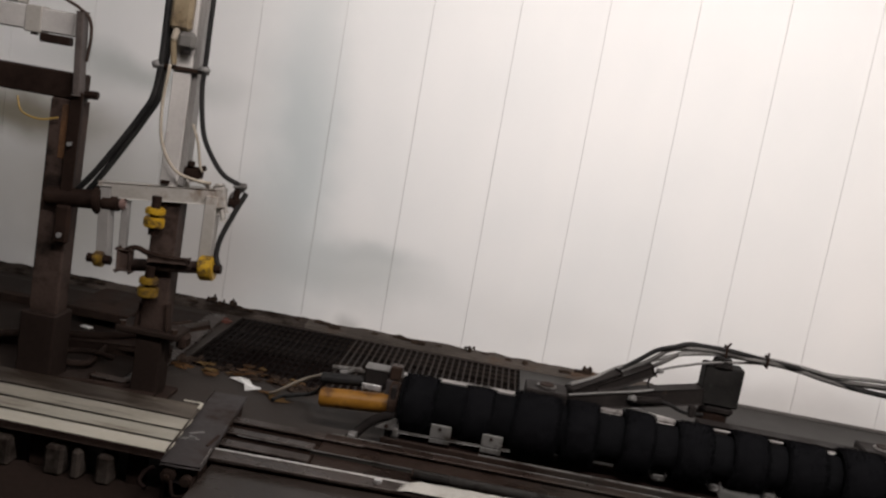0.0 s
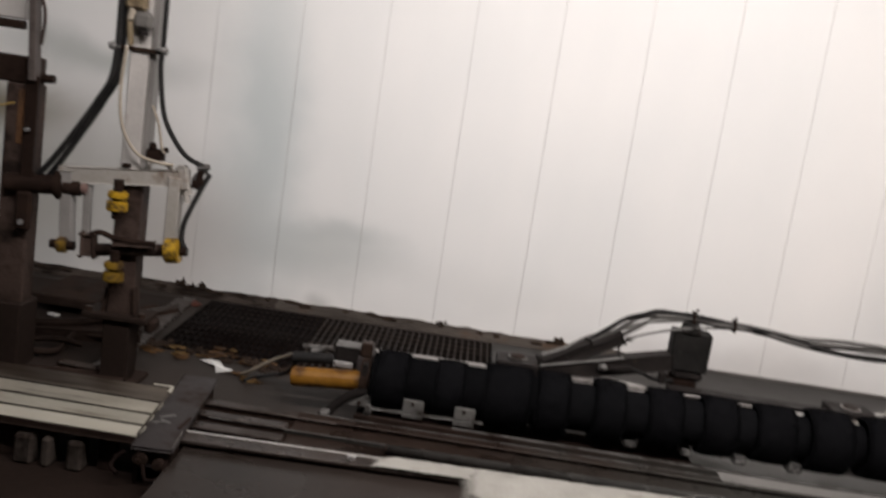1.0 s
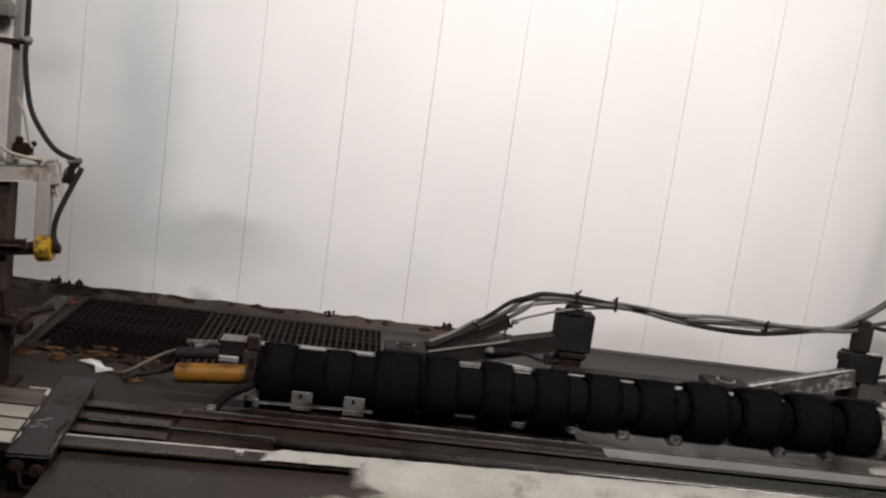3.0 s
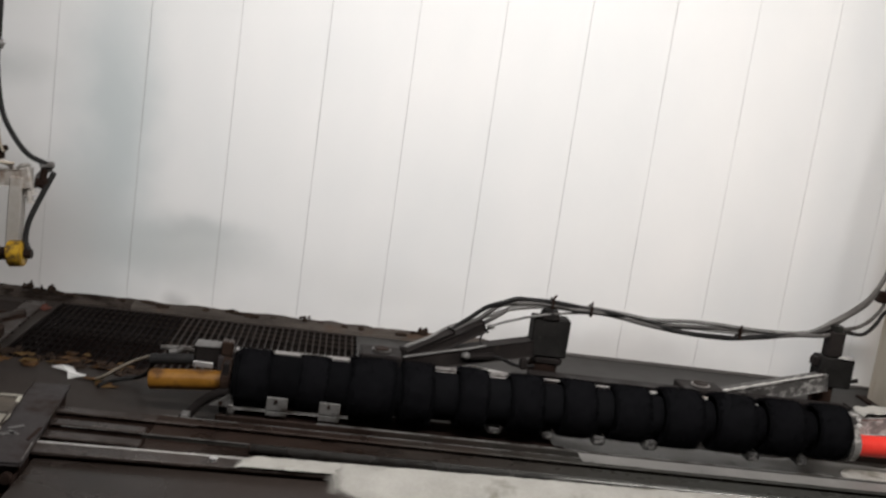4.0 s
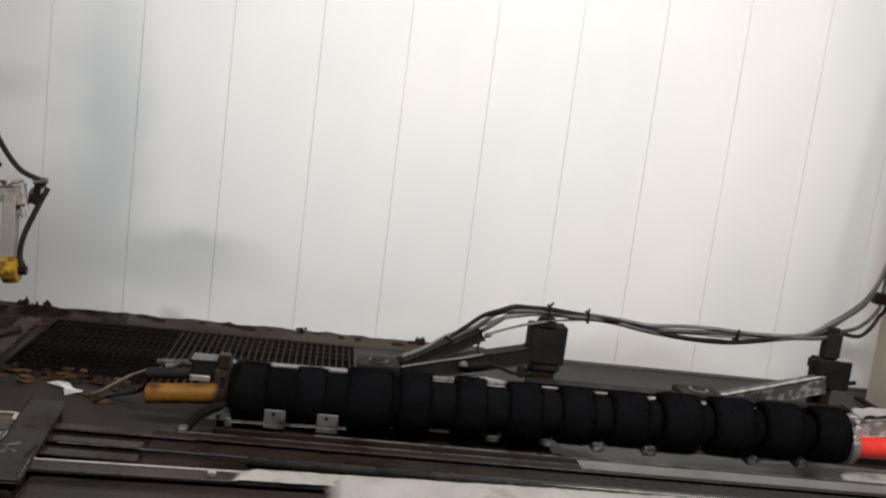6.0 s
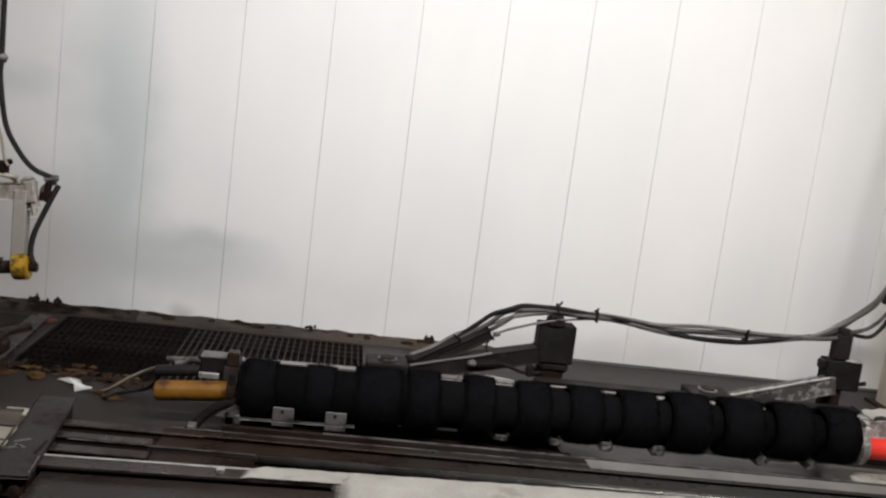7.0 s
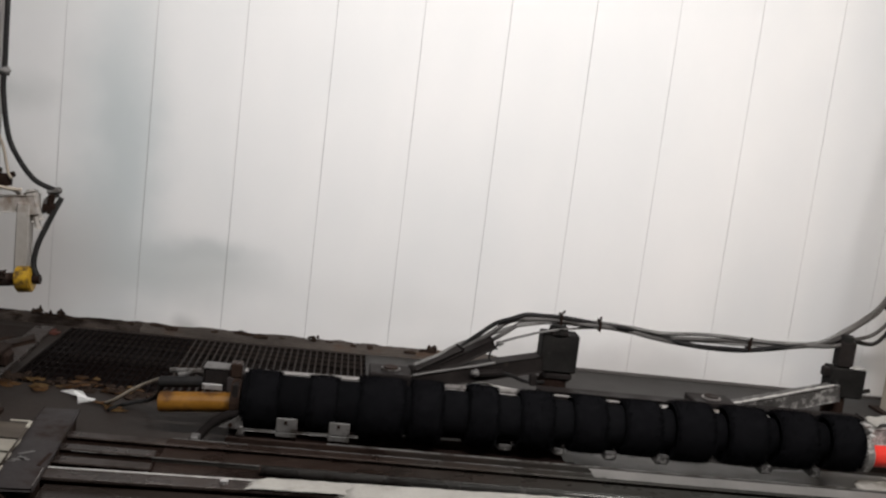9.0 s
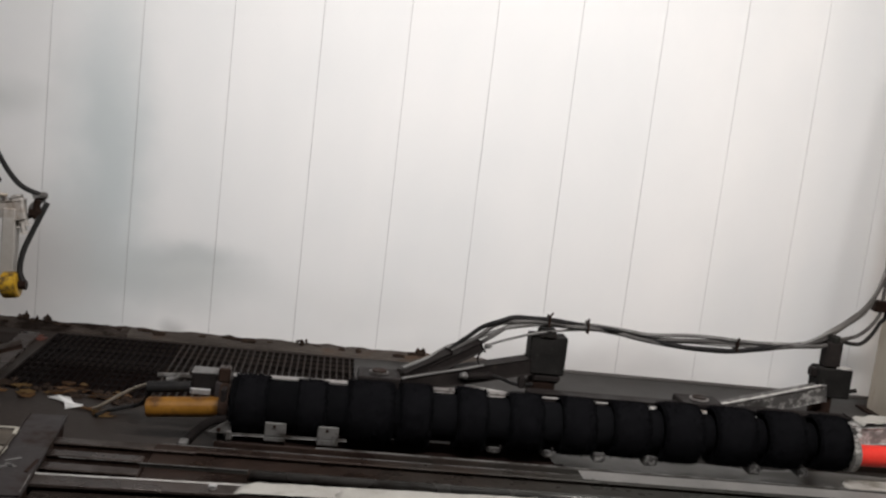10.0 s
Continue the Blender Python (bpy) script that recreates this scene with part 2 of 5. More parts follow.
M_FOOT = material("pale_zinc_plate", (0.085, 0.083, 0.08), (0.16, 0.156, 0.15), 0.45, 0.2, scale=9, fine=70, bump=0.1, stain=(0.035, 0.03, 0.026), stain_at=0.55, stain_scale=10)
M_STEEL = material("bright_zinc_steel", (0.38, 0.38, 0.38), (0.6, 0.59, 0.58), 0.32, 0.7, scale=10, fine=80, bump=0.08,
                   stain=(0.16, 0.12, 0.09), stain_at=0.66, stain_scale=9)
M_ZINC = material("dull_galvanised_flange", (0.17, 0.16, 0.152), (0.29, 0.277, 0.265), 0.45, 0.3, scale=9, fine=70, bump=0.1, stain=(0.06, 0.05, 0.044), stain_at=0.62, stain_scale=9)
M_GRATE = material("dirty_grating", (0.012, 0.0105, 0.0105), (0.024, 0.0215, 0.0215), 0.5, 0.0, scale=3, fine=30, bump=0.1,
                   stain=(0.009, 0.0072, 0.0068), stain_at=0.48, stain_scale=2.2, spec=0)
M_GRATE2 = material("worn_grey_grating", (0.024, 0.0216, 0.0204), (0.051, 0.0468, 0.0444), 0.5, 0.0, scale=3, fine=30, bump=0.1,
                    stain=(0.035, 0.026, 0.021), stain_at=0.52, stain_scale=5, spec=0.01)
M_RUSTPATCH = material("raw_rust", (0.05, 0.022, 0.010), (0.13, 0.065, 0.03), 0.7, scale=14, fine=80, bump=0.3, stain=(0.03, 0.018, 0.012), stain_at=0.55, stain_scale=10)
M_REDLEAF = material("red_brown_leaf", (0.11, 0.03, 0.022), (0.2, 0.075, 0.055), 0.5, scale=25, bump=0.1)
M_WIRE = material("dull_yellow_wire", (0.2, 0.13, 0.035), (0.3, 0.2, 0.06), 0.5, scale=12, bump=0.05)
M_CURB2 = material("plain_concrete_foot", (0.06, 0.055, 0.052), (0.11, 0.104, 0.1), 0.55, scale=3, fine=50, bump=0.15)
# Near-black of the pit bottom and of the shade under the brush frame.
M_NEARBLACK = material("near_black", (0.0072, 0.0048, 0.0045), (0.0216, 0.0144, 0.012), 0.5, spec=0)
M_LEAF = material("wet_brown_leaf", (0.018, 0.010, 0.006), (0.11, 0.055, 0.022), 0.5, scale=25, bump=0.1, spec=0.05)
M_LEAF2 = material("ochre_leaf", (0.1296, 0.06912, 0.0216), (0.216, 0.1382, 0.06048), 0.5, scale=25, bump=0.1, spec=0.05)
M_LEAF3 = material("wet_tan_leaf", (0.09, 0.045, 0.02), (0.2, 0.11, 0.05), 0.5, scale=25, bump=0.1, spec=0.05)
M_MUCK = material("dark_muck", (0.012, 0.009, 0.0075), (0.05, 0.036, 0.028), 0.6, scale=20, fine=90, bump=0.5, spec=0)
M_PAPER = material("wet_white_scrap", (0.68, 0.68, 0.67), (0.8, 0.8, 0.79), 0.4, scale=12, bump=0.05)
M_FOAM = material("soap_foam", (0.2664, 0.2587, 0.234), (0.3996, 0.3896, 0.36), 0.6, scale=5, fine=70, bump=0.35,
                  stain=(0.1776, 0.1713, 0.144), stain_at=0.6, stain_scale=3.2)


M_FOAM2 = material("thin_greenish_foam", (0.192, 0.192, 0.16), (0.384, 0.3776, 0.3328), 0.6, scale=7, fine=70, bump=0.35,
                   stain=(0.1152, 0.1178, 0.08704), stain_at=0.6, stain_scale=5)
M_FOAM3 = material("dab_of_foam", (0.3, 0.295, 0.28), (0.5, 0.49, 0.47), 0.6, scale=20, fine=90, bump=0.4)


def fade_by_cover(m):
    """Thin foam lets the ground through where its cover is low."""
    nt = m.node_tree
    n, link = nt.nodes, nt.links
    at = n.new("ShaderNodeAttribute")
    at.attribute_name = "cover"
    tc = n.new("ShaderNodeTexCoord")
    nz = n.new("ShaderNodeTexNoise")
    nz.inputs["Scale"].default_value, nz.inputs["Detail"].default_value = 14, 6
    link.new(tc.outputs["Object"], nz.inputs["Vector"])
    add = n.new("ShaderNodeMath")
    add.operation = "MULTIPLY_ADD"
    add.inputs[1].default_value = 0.5
    link.new(nz.outputs[0], add.inputs[0])
    link.new(at.outputs["Fac"], add.inputs[2])
    fade = n.new("ShaderNodeMapRange")
    fade.inputs["From Min"].default_value, fade.inputs["From Max"].default_value = 0.25, 0.62
    link.new(add.outputs[0], fade.inputs[0])
    link.new(fade.outputs[0], n["Principled BSDF"].inputs["Alpha"])


fade_by_cover(M_FOAM)
fade_by_cover(M_FOAM2)
M_FILM = material("thin_foam_film", (0.1421, 0.1399, 0.1346), (0.2468, 0.2394, 0.2281), 0.4, scale=5, fine=60, bump=0.1)


def add_film(m, x0, x1, tone, most):
    """A soapy film that thickens along the rails between two places, with an uneven edge (x from the rail's own middle)."""
    nt = m.node_tree
    n, link = nt.nodes, nt.links
    b = n["Principled BSDF"]
    colour = b.inputs["Base Color"].links[0].from_socket
    tc = n.new("ShaderNodeTexCoord")
    nz = n.new("ShaderNodeTexNoise")
    nz.inputs["Scale"].default_value, nz.inputs["Detail"].default_value = 3.0, 6
    link.new(tc.outputs["Object"], nz.inputs["Vector"])
    sep = n.new("ShaderNodeSeparateXYZ")
    link.new(tc.outputs["Object"], sep.inputs[0])
    add = n.new("ShaderNodeMath")
    add.operation = "MULTIPLY_ADD"
    add.inputs[1].default_value = 2.0
    link.new(nz.outputs[0], add.inputs[0])
    link.new(sep.outputs["X"], add.inputs[2])
    fade = n.new("ShaderNodeMapRange")
    fade.inputs["From Min"].default_value, fade.inputs["From Max"].default_value = x0 - 1.0, x1 - 1.0
    fade.inputs["To Max"].default_value = most
    link.new(add.outputs[0], fade.inputs[0])
    mix = n.new("ShaderNodeMix")
    mix.data_type = "RGBA"
    mix.inputs["B"].default_value = (*tone, 1)
    link.new(fade.outputs[0], mix.inputs["Factor"])
    link.new(colour, mix.inputs["A"])
    link.new(mix.outputs["Result"], b.inputs["Base Color"])


M_RAIL = material("wet_rail_steel", (0.01214, 0.0081, 0.00665), (0.03302, 0.02228, 0.01795), 0.35, 0.1, scale=7, fine=80, bump=0.25, rough_var=0.22,
                  stain=(0.022, 0.014, 0.010), stain_at=0.63, stain_scale=9, spec=0.04)
add_film(M_RAIL, 0.0, 1.8, (0.044, 0.045, 0.041), 0.9)
add_film(M_PIPE, 0.0, 1.8, (0.1, 0.101, 0.095), 0.85)
M_COLUMN = material("galvanised_column", (0.36, 0.32, 0.26), (0.5, 0.45, 0.38), 0.45, 0.3, scale=3, fine=40, bump=0.05, stretch=(3, 3, 0.6),
                    stain=(0.26, 0.2, 0.14), stain_at=0.62, stain_scale=4)
M_BOX = material("grimy_green_grey_box", (0.0078, 0.007553, 0.00728), (0.02048, 0.01956, 0.01866), 0.55, 0.0, scale=10, fine=70, bump=0.15,
                 stain=(0.035, 0.039, 0.033), stain_at=0.62, stain_scale=8, spec=0.03)


def glow(name, colour, strength):
    m = bpy.data.materials.new(name)
    m.use_nodes = True
    b = m.node_tree.nodes["Principled BSDF"]
    b.inputs["Base Color"].default_value = (0.8, 0.8, 0.8, 1)
    b.inputs["Emission Color"].default_value, b.inputs["Emission Strength"].default_value = (*colour, 1), strength
    return m


# ---- mesh helpers ----


def thing(name, base, label, category, group="", kind=""):
    ob = new(name)
    ob.location = base
    ob.empty_display_size = 0.1
    return tagged(ob, label, category, group, kind)


def finish(name, bm, mat, base=(0, 0, 0), smooth=False):
    bmesh.ops.translate(bm, verts=bm.verts, vec=[-c for c in base])
    me = bpy.data.meshes.new(name)
    bm.to_mesh(me)
    bm.free()
    me.materials.append(mat)
    if smooth:
        for p in me.polygons:
            p.use_smooth = True
    return new(name, me)


def part(name, bm, mat, parent, label="", smooth=False):
    """A mesh in world coordinates, made one part of a thing or of a part."""
    base, up = Vector((0, 0, 0)), parent
    while up:
        base, up = base + up.location, up.parent
    ob = finish(name, bm, mat, base, smooth)
    ob.parent = parent
    return tagged(ob, label)


def solid(name, bm, mat, label, category, group="", kind="", smooth=False):
    """A top-level thing that is one mesh, its origin at the middle of its base."""
    xs, ys, zs = zip(*[v.co for v in bm.verts])
    base = ((min(xs) + max(xs)) / 2, (min(ys) + max(ys)) / 2, min(zs))
    ob = finish(name, bm, mat, base, smooth)
    ob.location = base
    return tagged(ob, label, category, group, kind)


def box(x0, x1, y0, y1, z0, z1, bevel=0.004, bm=None, segments=1):
    b = bmesh.new()
    bmesh.ops.create_cube(b, size=1)
    for v in b.verts:
        v.co = ((x0 + x1) / 2 + v.co.x * (x1 - x0), (y0 + y1) / 2 + v.co.y * (y1 - y0), (z0 + z1) / 2 + v.co.z * (z1 - z0))
    if bevel:
        bmesh.ops.bevel(b, geom=b.edges[:], offset=bevel, segments=segments, affect="EDGES")
    return joined(bm, b)


def joined(bm, b):
    if bm is None:
        return b
    me = bpy.data.meshes.new("tmp")
    b.to_mesh(me)
    b.free()
    bm.from_mesh(me)
    bpy.data.meshes.remove(me)
    return bm


def bar(a, c, w, h, bevel=0.003, bm=None, up=(0, 0, 1)):
    """A rectangular bar from a to c, w wide and h high."""
    a, c = Vector(a), Vector(c)
    d = (c - a).normalized()
    side = d.cross(Vector(up)).normalized()
    top = side.cross(d)
    b = bmesh.new()
    bmesh.ops.create_cube(b, size=1)
    length = (c - a).length
    mid = (a + c) / 2
    for v in b.verts:
        v.co = mid + d * (v.co.x * length) + side * (v.co.y * w) + top * (v.co.z * h)
    if bevel:
        bmesh.ops.bevel(b, geom=b.edges[:], offset=bevel, segments=1, affect="EDGES")
    return joined(bm, b)


def rod(a, c, r, bm=None, seg=20, r2=None, bevel=0.0):
    a, c = Vector(a), Vector(c)
    b = bmesh.new()
    bmesh.ops.create_cone(b, cap_ends=True, segments=seg, radius1=r, radius2=r if r2 is None else r2, depth=(c - a).length)
    if bevel:
        bmesh.ops.bevel(b, geom=[e for e in b.edges if len(e.link_faces) == 2 and max(len(f.verts) for f in e.link_faces) > 4],
                        offset=bevel, segments=2, affect="EDGES")
    m = Matrix.Translation((a + c) / 2) @ (c - a).to_track_quat("Z", "Y").to_matrix().to_4x4()
    bmesh.ops.transform(b, matrix=m, verts=b.verts)
    return joined(bm, b)


def sweep(points, r, seg=10, steps=8, bm=None, taper=None):
    """A round hose along a smooth line through the points."""
    pts = [Vector(p) for p in points]
    ext = [pts[0] * 2 - pts[1], *pts, pts[-1] * 2 - pts[-2]]
    line = []
    for i in range(1, len(ext) - 2):
        p0, p1, p2, p3 = ext[i - 1:i + 3]
        for k in range(steps):
            t = k / steps
            line.append(0.5 * (2 * p1 + (p2 - p0) * t + (2 * p0 - 5 * p1 + 4 * p2 - p3) * t * t + (3 * p1 - p0 - 3 * p2 + p3) * t ** 3))
    line.append(pts[-1])
    b = bm or bmesh.new()
    rings = []
    for i, p in enumerate(line):
        d = (line[min(i + 1, len(line) - 1)] - line[max(i - 1, 0)]).normalized()
        side = d.cross(Vector((0.13, 0.97, 0.2))).normalized()
        top = side.cross(d)
        rr = r if taper is None else r * taper(i / (len(line) - 1))
        rings.append([b.verts.new(p + side * rr * math.cos(a) + top * rr * math.sin(a)) for a in [2 * math.pi * k / seg for k in range(seg)]])
    for u, w in zip(rings, rings[1:]):
        for k in range(seg):
            b.faces.new((u[k], u[(k + 1) % seg], w[(k + 1) % seg], w[k]))
    b.faces.new(rings[0][::-1])
    b.faces.new(rings[-1])
    return b


def lump(x, y, z, sx, sy, sz, seed, bm=None, rough=0.45, sub=2):
    b = bmesh.new()
    bmesh.ops.create_icosphere(b, subdivisions=sub, radius=1)
    for v in b.verts:
        k = 1 + rough * noise.noise(v.co * 1.7 + Vector((seed * 3.1, seed, 0))) + 0.5 * rough * noise.noise(v.co * 5 + Vector((seed, 0, seed)))
        v.co = Vector((x + v.co.x * k * sx, y + v.co.y * k * sy, z + v.co.z * k * sz))
    return joined(bm, b)


def skewed(bm, x_at, slope):
    """Turn a rail slightly off the wall's line: y grows by slope for each metre past x_at."""
    for v in bm.verts:
        v.co.y += slope * (v.co.x - x_at)
    return bm


# ---- structure ----
WALL_Y, PITCH, SEAM0 = 5.836, 0.5, -1.673
X0, X1, Y0 = -6.2, 8.4, -3.0

floor = thing("floor", (0, 0, 0), "wet dark concrete floor of a wash tunnel", "floor", kind="structure")
LOW = -0.06   # the darker floor under the deck lies lower
PIT = (-1.50, 0.20, 4.64, 5.70)   # the grated pit beside the wall
part("slab", box(X0, -0.955, Y0, 3.86, -0.3, LOW, 0), M_LOWFLOOR, floor, "dark brown lower floor before the deck")
for fx0, fx1, fy0, fy1 in ((-0.955, X1, Y0, 3.86), (X0, X1, 3.86, PIT[2]), (X0, PIT[0], PIT[2], WALL_Y + 0.1), (PIT[1], X1, PIT[2], WALL_Y + 0.1), (PIT[0], PIT[1], PIT[3], WALL_Y + 0.1)):
    part("slab", box(fx0, fx1, fy0, fy1, -0.2, 0, 0), M_FLOOR2 if fx0 == PIT[1] else M_FLOOR, floor)
part("pit_bottom", box(PIT[0] - 0.05, PIT[1] + 0.05, PIT[2] - 0.05, PIT[3] + 0.05, -0.3, -0.198, 0), M_NEARBLACK, floor, "black bottom of a drain pit")

part("apron", skewed(box(-0.95, X1, Y0, 3.405, -0.02, 0.05, 0.004), -0.93, 0.04), M_APRON, floor, "raised wet apron before the rails")

wall = thing("wall_north", (0, WALL_Y, 0), "white plastic-panelled wall with thin vertical joints", "wall", kind="structure")
part("backing", box(X0, X1, WALL_Y + 0.006, WALL_Y + 0.16, 0, CEIL, 0), M_JOINT, wall)

curb = thing("curb", (0, WALL_Y, 0), "grimy concrete ledge along the wall foot", "ledge", kind="structure")


def ledge(x0, x1, n):
    """A worn concrete ledge with an uneven top and front along the wall foot."""
    b = bmesh.new()
    rows = []
    for i in range(n + 1):
        x = x0 + (x1 - x0) * i / n
        d = 0.115 + 0.012 * noise.noise(Vector((x * 2.1, 0, 0)))
        h = 0.026 + 0.010 * noise.noise(Vector((x * 5.0, 3, 0))) + 0.006 * noise.noise(Vector((x * 17, 5, 0)))
        rows.append([b.verts.new((x, WALL_Y - d, -0.01)), b.verts.new((x, WALL_Y - d + 0.012, h * 0.75)),
                     b.verts.new((x, WALL_Y - 0.03, h)), b.verts.new((x, WALL_Y + 0.002, h + 0.010 + 0.010 * noise.noise(Vector((x * 11, 1, 0)))))])
    for u, w in zip(rows, rows[1:]):
        for k in range(3):
            b.faces.new((u[k], w[k], w[k + 1], u[k + 1]))
    return b


part("ledge", ledge(X0, -1.12, 150), M_CURB, curb)
part("ledge", ledge(-1.12, 1.05, 90), M_LEDGE, curb, "lighter brown stretch of the ledge with rust stains")
part("plain_foot", box(1.05, X1, WALL_Y - 0.03, WALL_Y + 0.002, -0.01, 0.012, 0.002), M_CURB2, curb)

# Unseen ceiling and walls, added to close the room and bounce light.
ceiling = finish("ceiling", box(X0, X1, Y0, WALL_Y + 0.16, CEIL, CEIL + 0.15, 0), M_CEIL)
tagged(ceiling, "assumed plain ceiling, out of view, that bounces light", "ceiling", kind="structure")
for nm, dims in (("wall_south", (X0, X1, Y0 - 0.15, Y0, 0, CEIL)), ("wall_west", (X0 - 0.15, X0, Y0, WALL_Y, 0, CEIL)), ("wall_east", (X1, X1 + 0.15, Y0, WALL_Y, 0, CEIL))):
    tagged(finish(nm, box(*dims, 0), M_PLAIN), "unseen plain wall that closes the room and bounces light", "wall", kind="structure")
# Housings for the added lamps, also out of view.
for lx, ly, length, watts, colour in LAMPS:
    fx = thing("assumed_ceiling_light", (lx, ly, CEIL), "assumed tube light under the ceiling, out of view", "ceiling light", "tunnel lights")
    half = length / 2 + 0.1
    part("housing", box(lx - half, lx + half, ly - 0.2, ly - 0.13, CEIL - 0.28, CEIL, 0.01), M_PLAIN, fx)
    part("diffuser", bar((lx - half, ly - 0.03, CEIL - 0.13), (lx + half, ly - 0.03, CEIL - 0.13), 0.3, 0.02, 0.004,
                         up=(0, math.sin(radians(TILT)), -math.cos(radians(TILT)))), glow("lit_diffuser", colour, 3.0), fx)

# column beside the wall
col = thing("column", (3.46, 5.45, 0), "tall beige galvanised steel column beside the wall", "column", kind="structure")
part("web", box(3.345, 3.385, 5.30, 5.56, 0, CEIL, 0.004), M_COLUMN, col)
part("flange", box(3.385, 3.62, 5.32, 5.345, 0, CEIL, 0.003), M_COLUMN, col)
part("flange", box(3.385, 3.62, 5.515, 5.54, 0, CEIL, 0.003), M_COLUMN, col)
part("base_plate", box(3.30, 3.68, 5.25, 5.61, 0, 0.015, 0.003), M_DARK, col)
part("cable_clamp", box(3.10, 3.40, 5.235, 5.299, 0.662, 0.728, 0.008), M_DARK, col, "dark hose clamp bracket")

# ---- guide rails ----
RZ = 0.08


guide = thing("guide_rail", (2, 3.96, 0), "rusty wet steel angle rail on the floor", "rail", "guide rails")
part("base", box(-0.40, 4.6, 3.925, 3.998, 0.0, 0.030, 0.003), M_RAIL, guide)
part("flange", box(-0.40, 4.6, 3.982, 3.998, 0.030, RZ - 0.018, 0.003), M_RAIL, guide)
part("edge", rod((0.02, 3.988, RZ - 0.017), (4.6, 3.988, RZ - 0.017), 0.004, seg=8), M_FOOT, guide, "pale edge line")
plate = thing("rail_tray", (2, 3.72, 0), "rusty wet steel tray between the guide pipes", "tray")
part("tray", box(-0.62, 4.6, 3.559, 3.92, 0.0, 0.042, 0.003), M_RAIL, plate)
part("front_edge", box(-0.62, 4.6, 3.545, 3.557, 0.0, 0.044, 0.002), M_RUST, plate)
bar2 = thing("flat_rail", (2, 3.88, 0), "flat wet steel rail with a film of foam", "rail", "guide rails")
part("web", box(-0.615, 4.6, 3.858, 3.900, 0.042, 0.052, 0), M_RUST, bar2)
part("top", box(-0.62, 4.6, 3.845, 3.905, 0.052, 0.064, 0.005), M_RAIL, bar2)
part("cover_plate", box(1.15, 4.6, 3.849, 3.955, 0.0645, 0.0682, 0.0015), M_RAIL, bar2)
part("edge", rod((-0.60, 3.902, 0.0635), (4.6, 3.902, 0.0635), 0.0028, seg=8), M_FOOT, bar2, "pale edge line")
pipe = thing("guide_pipe", (2, 3.648, 0), "long wet grey steel guide pipe lying on its tray", "pipe")
part("pipe", rod((-0.22, 3.648, 0.062), (4.6, 3.648, 0.062), 0.020, seg=24), M_PIPE, pipe, smooth=True)
part("end_cap", rod((-0.226, 3.648, 0.062), (-0.22, 3.648, 0.062), 0.018, seg=20), M_RUST, pipe)
ridge = thing("tray_ridge", (0.2, 3.70, 0), "thin rusty ridge along the rail tray", "ridge")
part("strip", box(-0.64, 1.6, 3.695, 3.707, 0.042, 0.056, 0.002), M_RAIL, ridge)
part("edge", rod((-0.94, 3.688, 0.062), (0.5, 3.701, 0.058), 0.0024, seg=8), M_FOOT, ridge, "thin pale edge line")
grid = thing("rail_grid", (-0.79, 3.71, 0), "short wet grey steel slats between the floor rails", "slat grid")
part("under_tray", box(-1.02, -0.42, 3.535, 3.998, 0.0, 0.018, 0.002), M_OIL, grid)
for y0, y1, x1 in ((3.842, 3.902, -0.45), (3.712, 3.768, -0.635), (3.578, 3.640, -0.625)):
    slat = part("slat", box(-1.02, x1, y0, y1, 0.050, 0.060, 0.003), M_SLAT, grid)
    part("web", box(-1.015, x1 - 0.01, y0 + 0.008, y1 - 0.004, 0.018, 0.050, 0), M_OIL, slat)
part("stop_block", box(-0.535, -0.500, 3.930, 3.985, 0.022, 0.066, 0.004), M_FOOT, grid, "small pale stop block")

fb = thing("front_rail", (2, 3.43, 0), "wide wet grey steel front rail with foam on it", "rail", "guide rails")
part("top", skewed(box(-0.985, 4.6, 3.383, 3.472, RZ - 0.012, RZ, 0.0012), -0.95, 0.040), M_SLAT, fb)
part("web", skewed(box(-0.98, 4.6, 3.400, 3.455, 0.0, RZ - 0.012, 0), -0.95, 0.040), M_OIL, fb)
# White line paints the wet highlight along the rail's back edge.
part("edge_glint", skewed(rod((-0.96, 3.468, RZ + 0.0015), (0.3, 3.468, RZ + 0.0015), 0.0045, seg=8), -0.95, 0.040), M_FOAM3, fb, "bright edge line with a glint in its colour")
part("bolt", rod((-0.335, 3.452, RZ), (-0.335, 3.452, RZ + 0.012), 0.017, seg=6), M_STEEL, fb)

# cross beam and deck
cb = thing("cross_beam", (-1.03, 3.6, 0), "dark grey steel cross beam at the end of the rails", "beam")
BEAM_Z = 0.095


def beside(y, off=0.0):
    """x of a line along the slightly skewed cross beam, off metres from its middle."""
    return -1.014 - 0.0805 * (y - 3.208) + off


def along(off, y0, y1, z):
    return (beside(y0, off), y0, z), (beside(y1, off), y1, z)


part("top_plate", bar(*along(0, 3.24, 4.05, BEAM_Z - 0.006), 0.140, 0.012, 0.004), M_BEAM, cb)
for sx, sy, sl, turn in ((-1.075, 3.48, 0.055, 0.3), (-1.05, 3.487, 0.035, -0.2), (-1.062, 3.55, 0.045, 0.9), (-1.09, 3.465, 0.03, 0.1), (-1.06, 3.50, 0.03, -0.5)):
    part("scuff", bar((sx - sl / 2, sy - turn * sl / 2, BEAM_Z + 0.0012), (sx + sl / 2, sy + turn * sl / 2, BEAM_Z + 0.0012), 0.014, 0.002, 0.0007), M_FOOT, cb, "bright scuff in the paint")
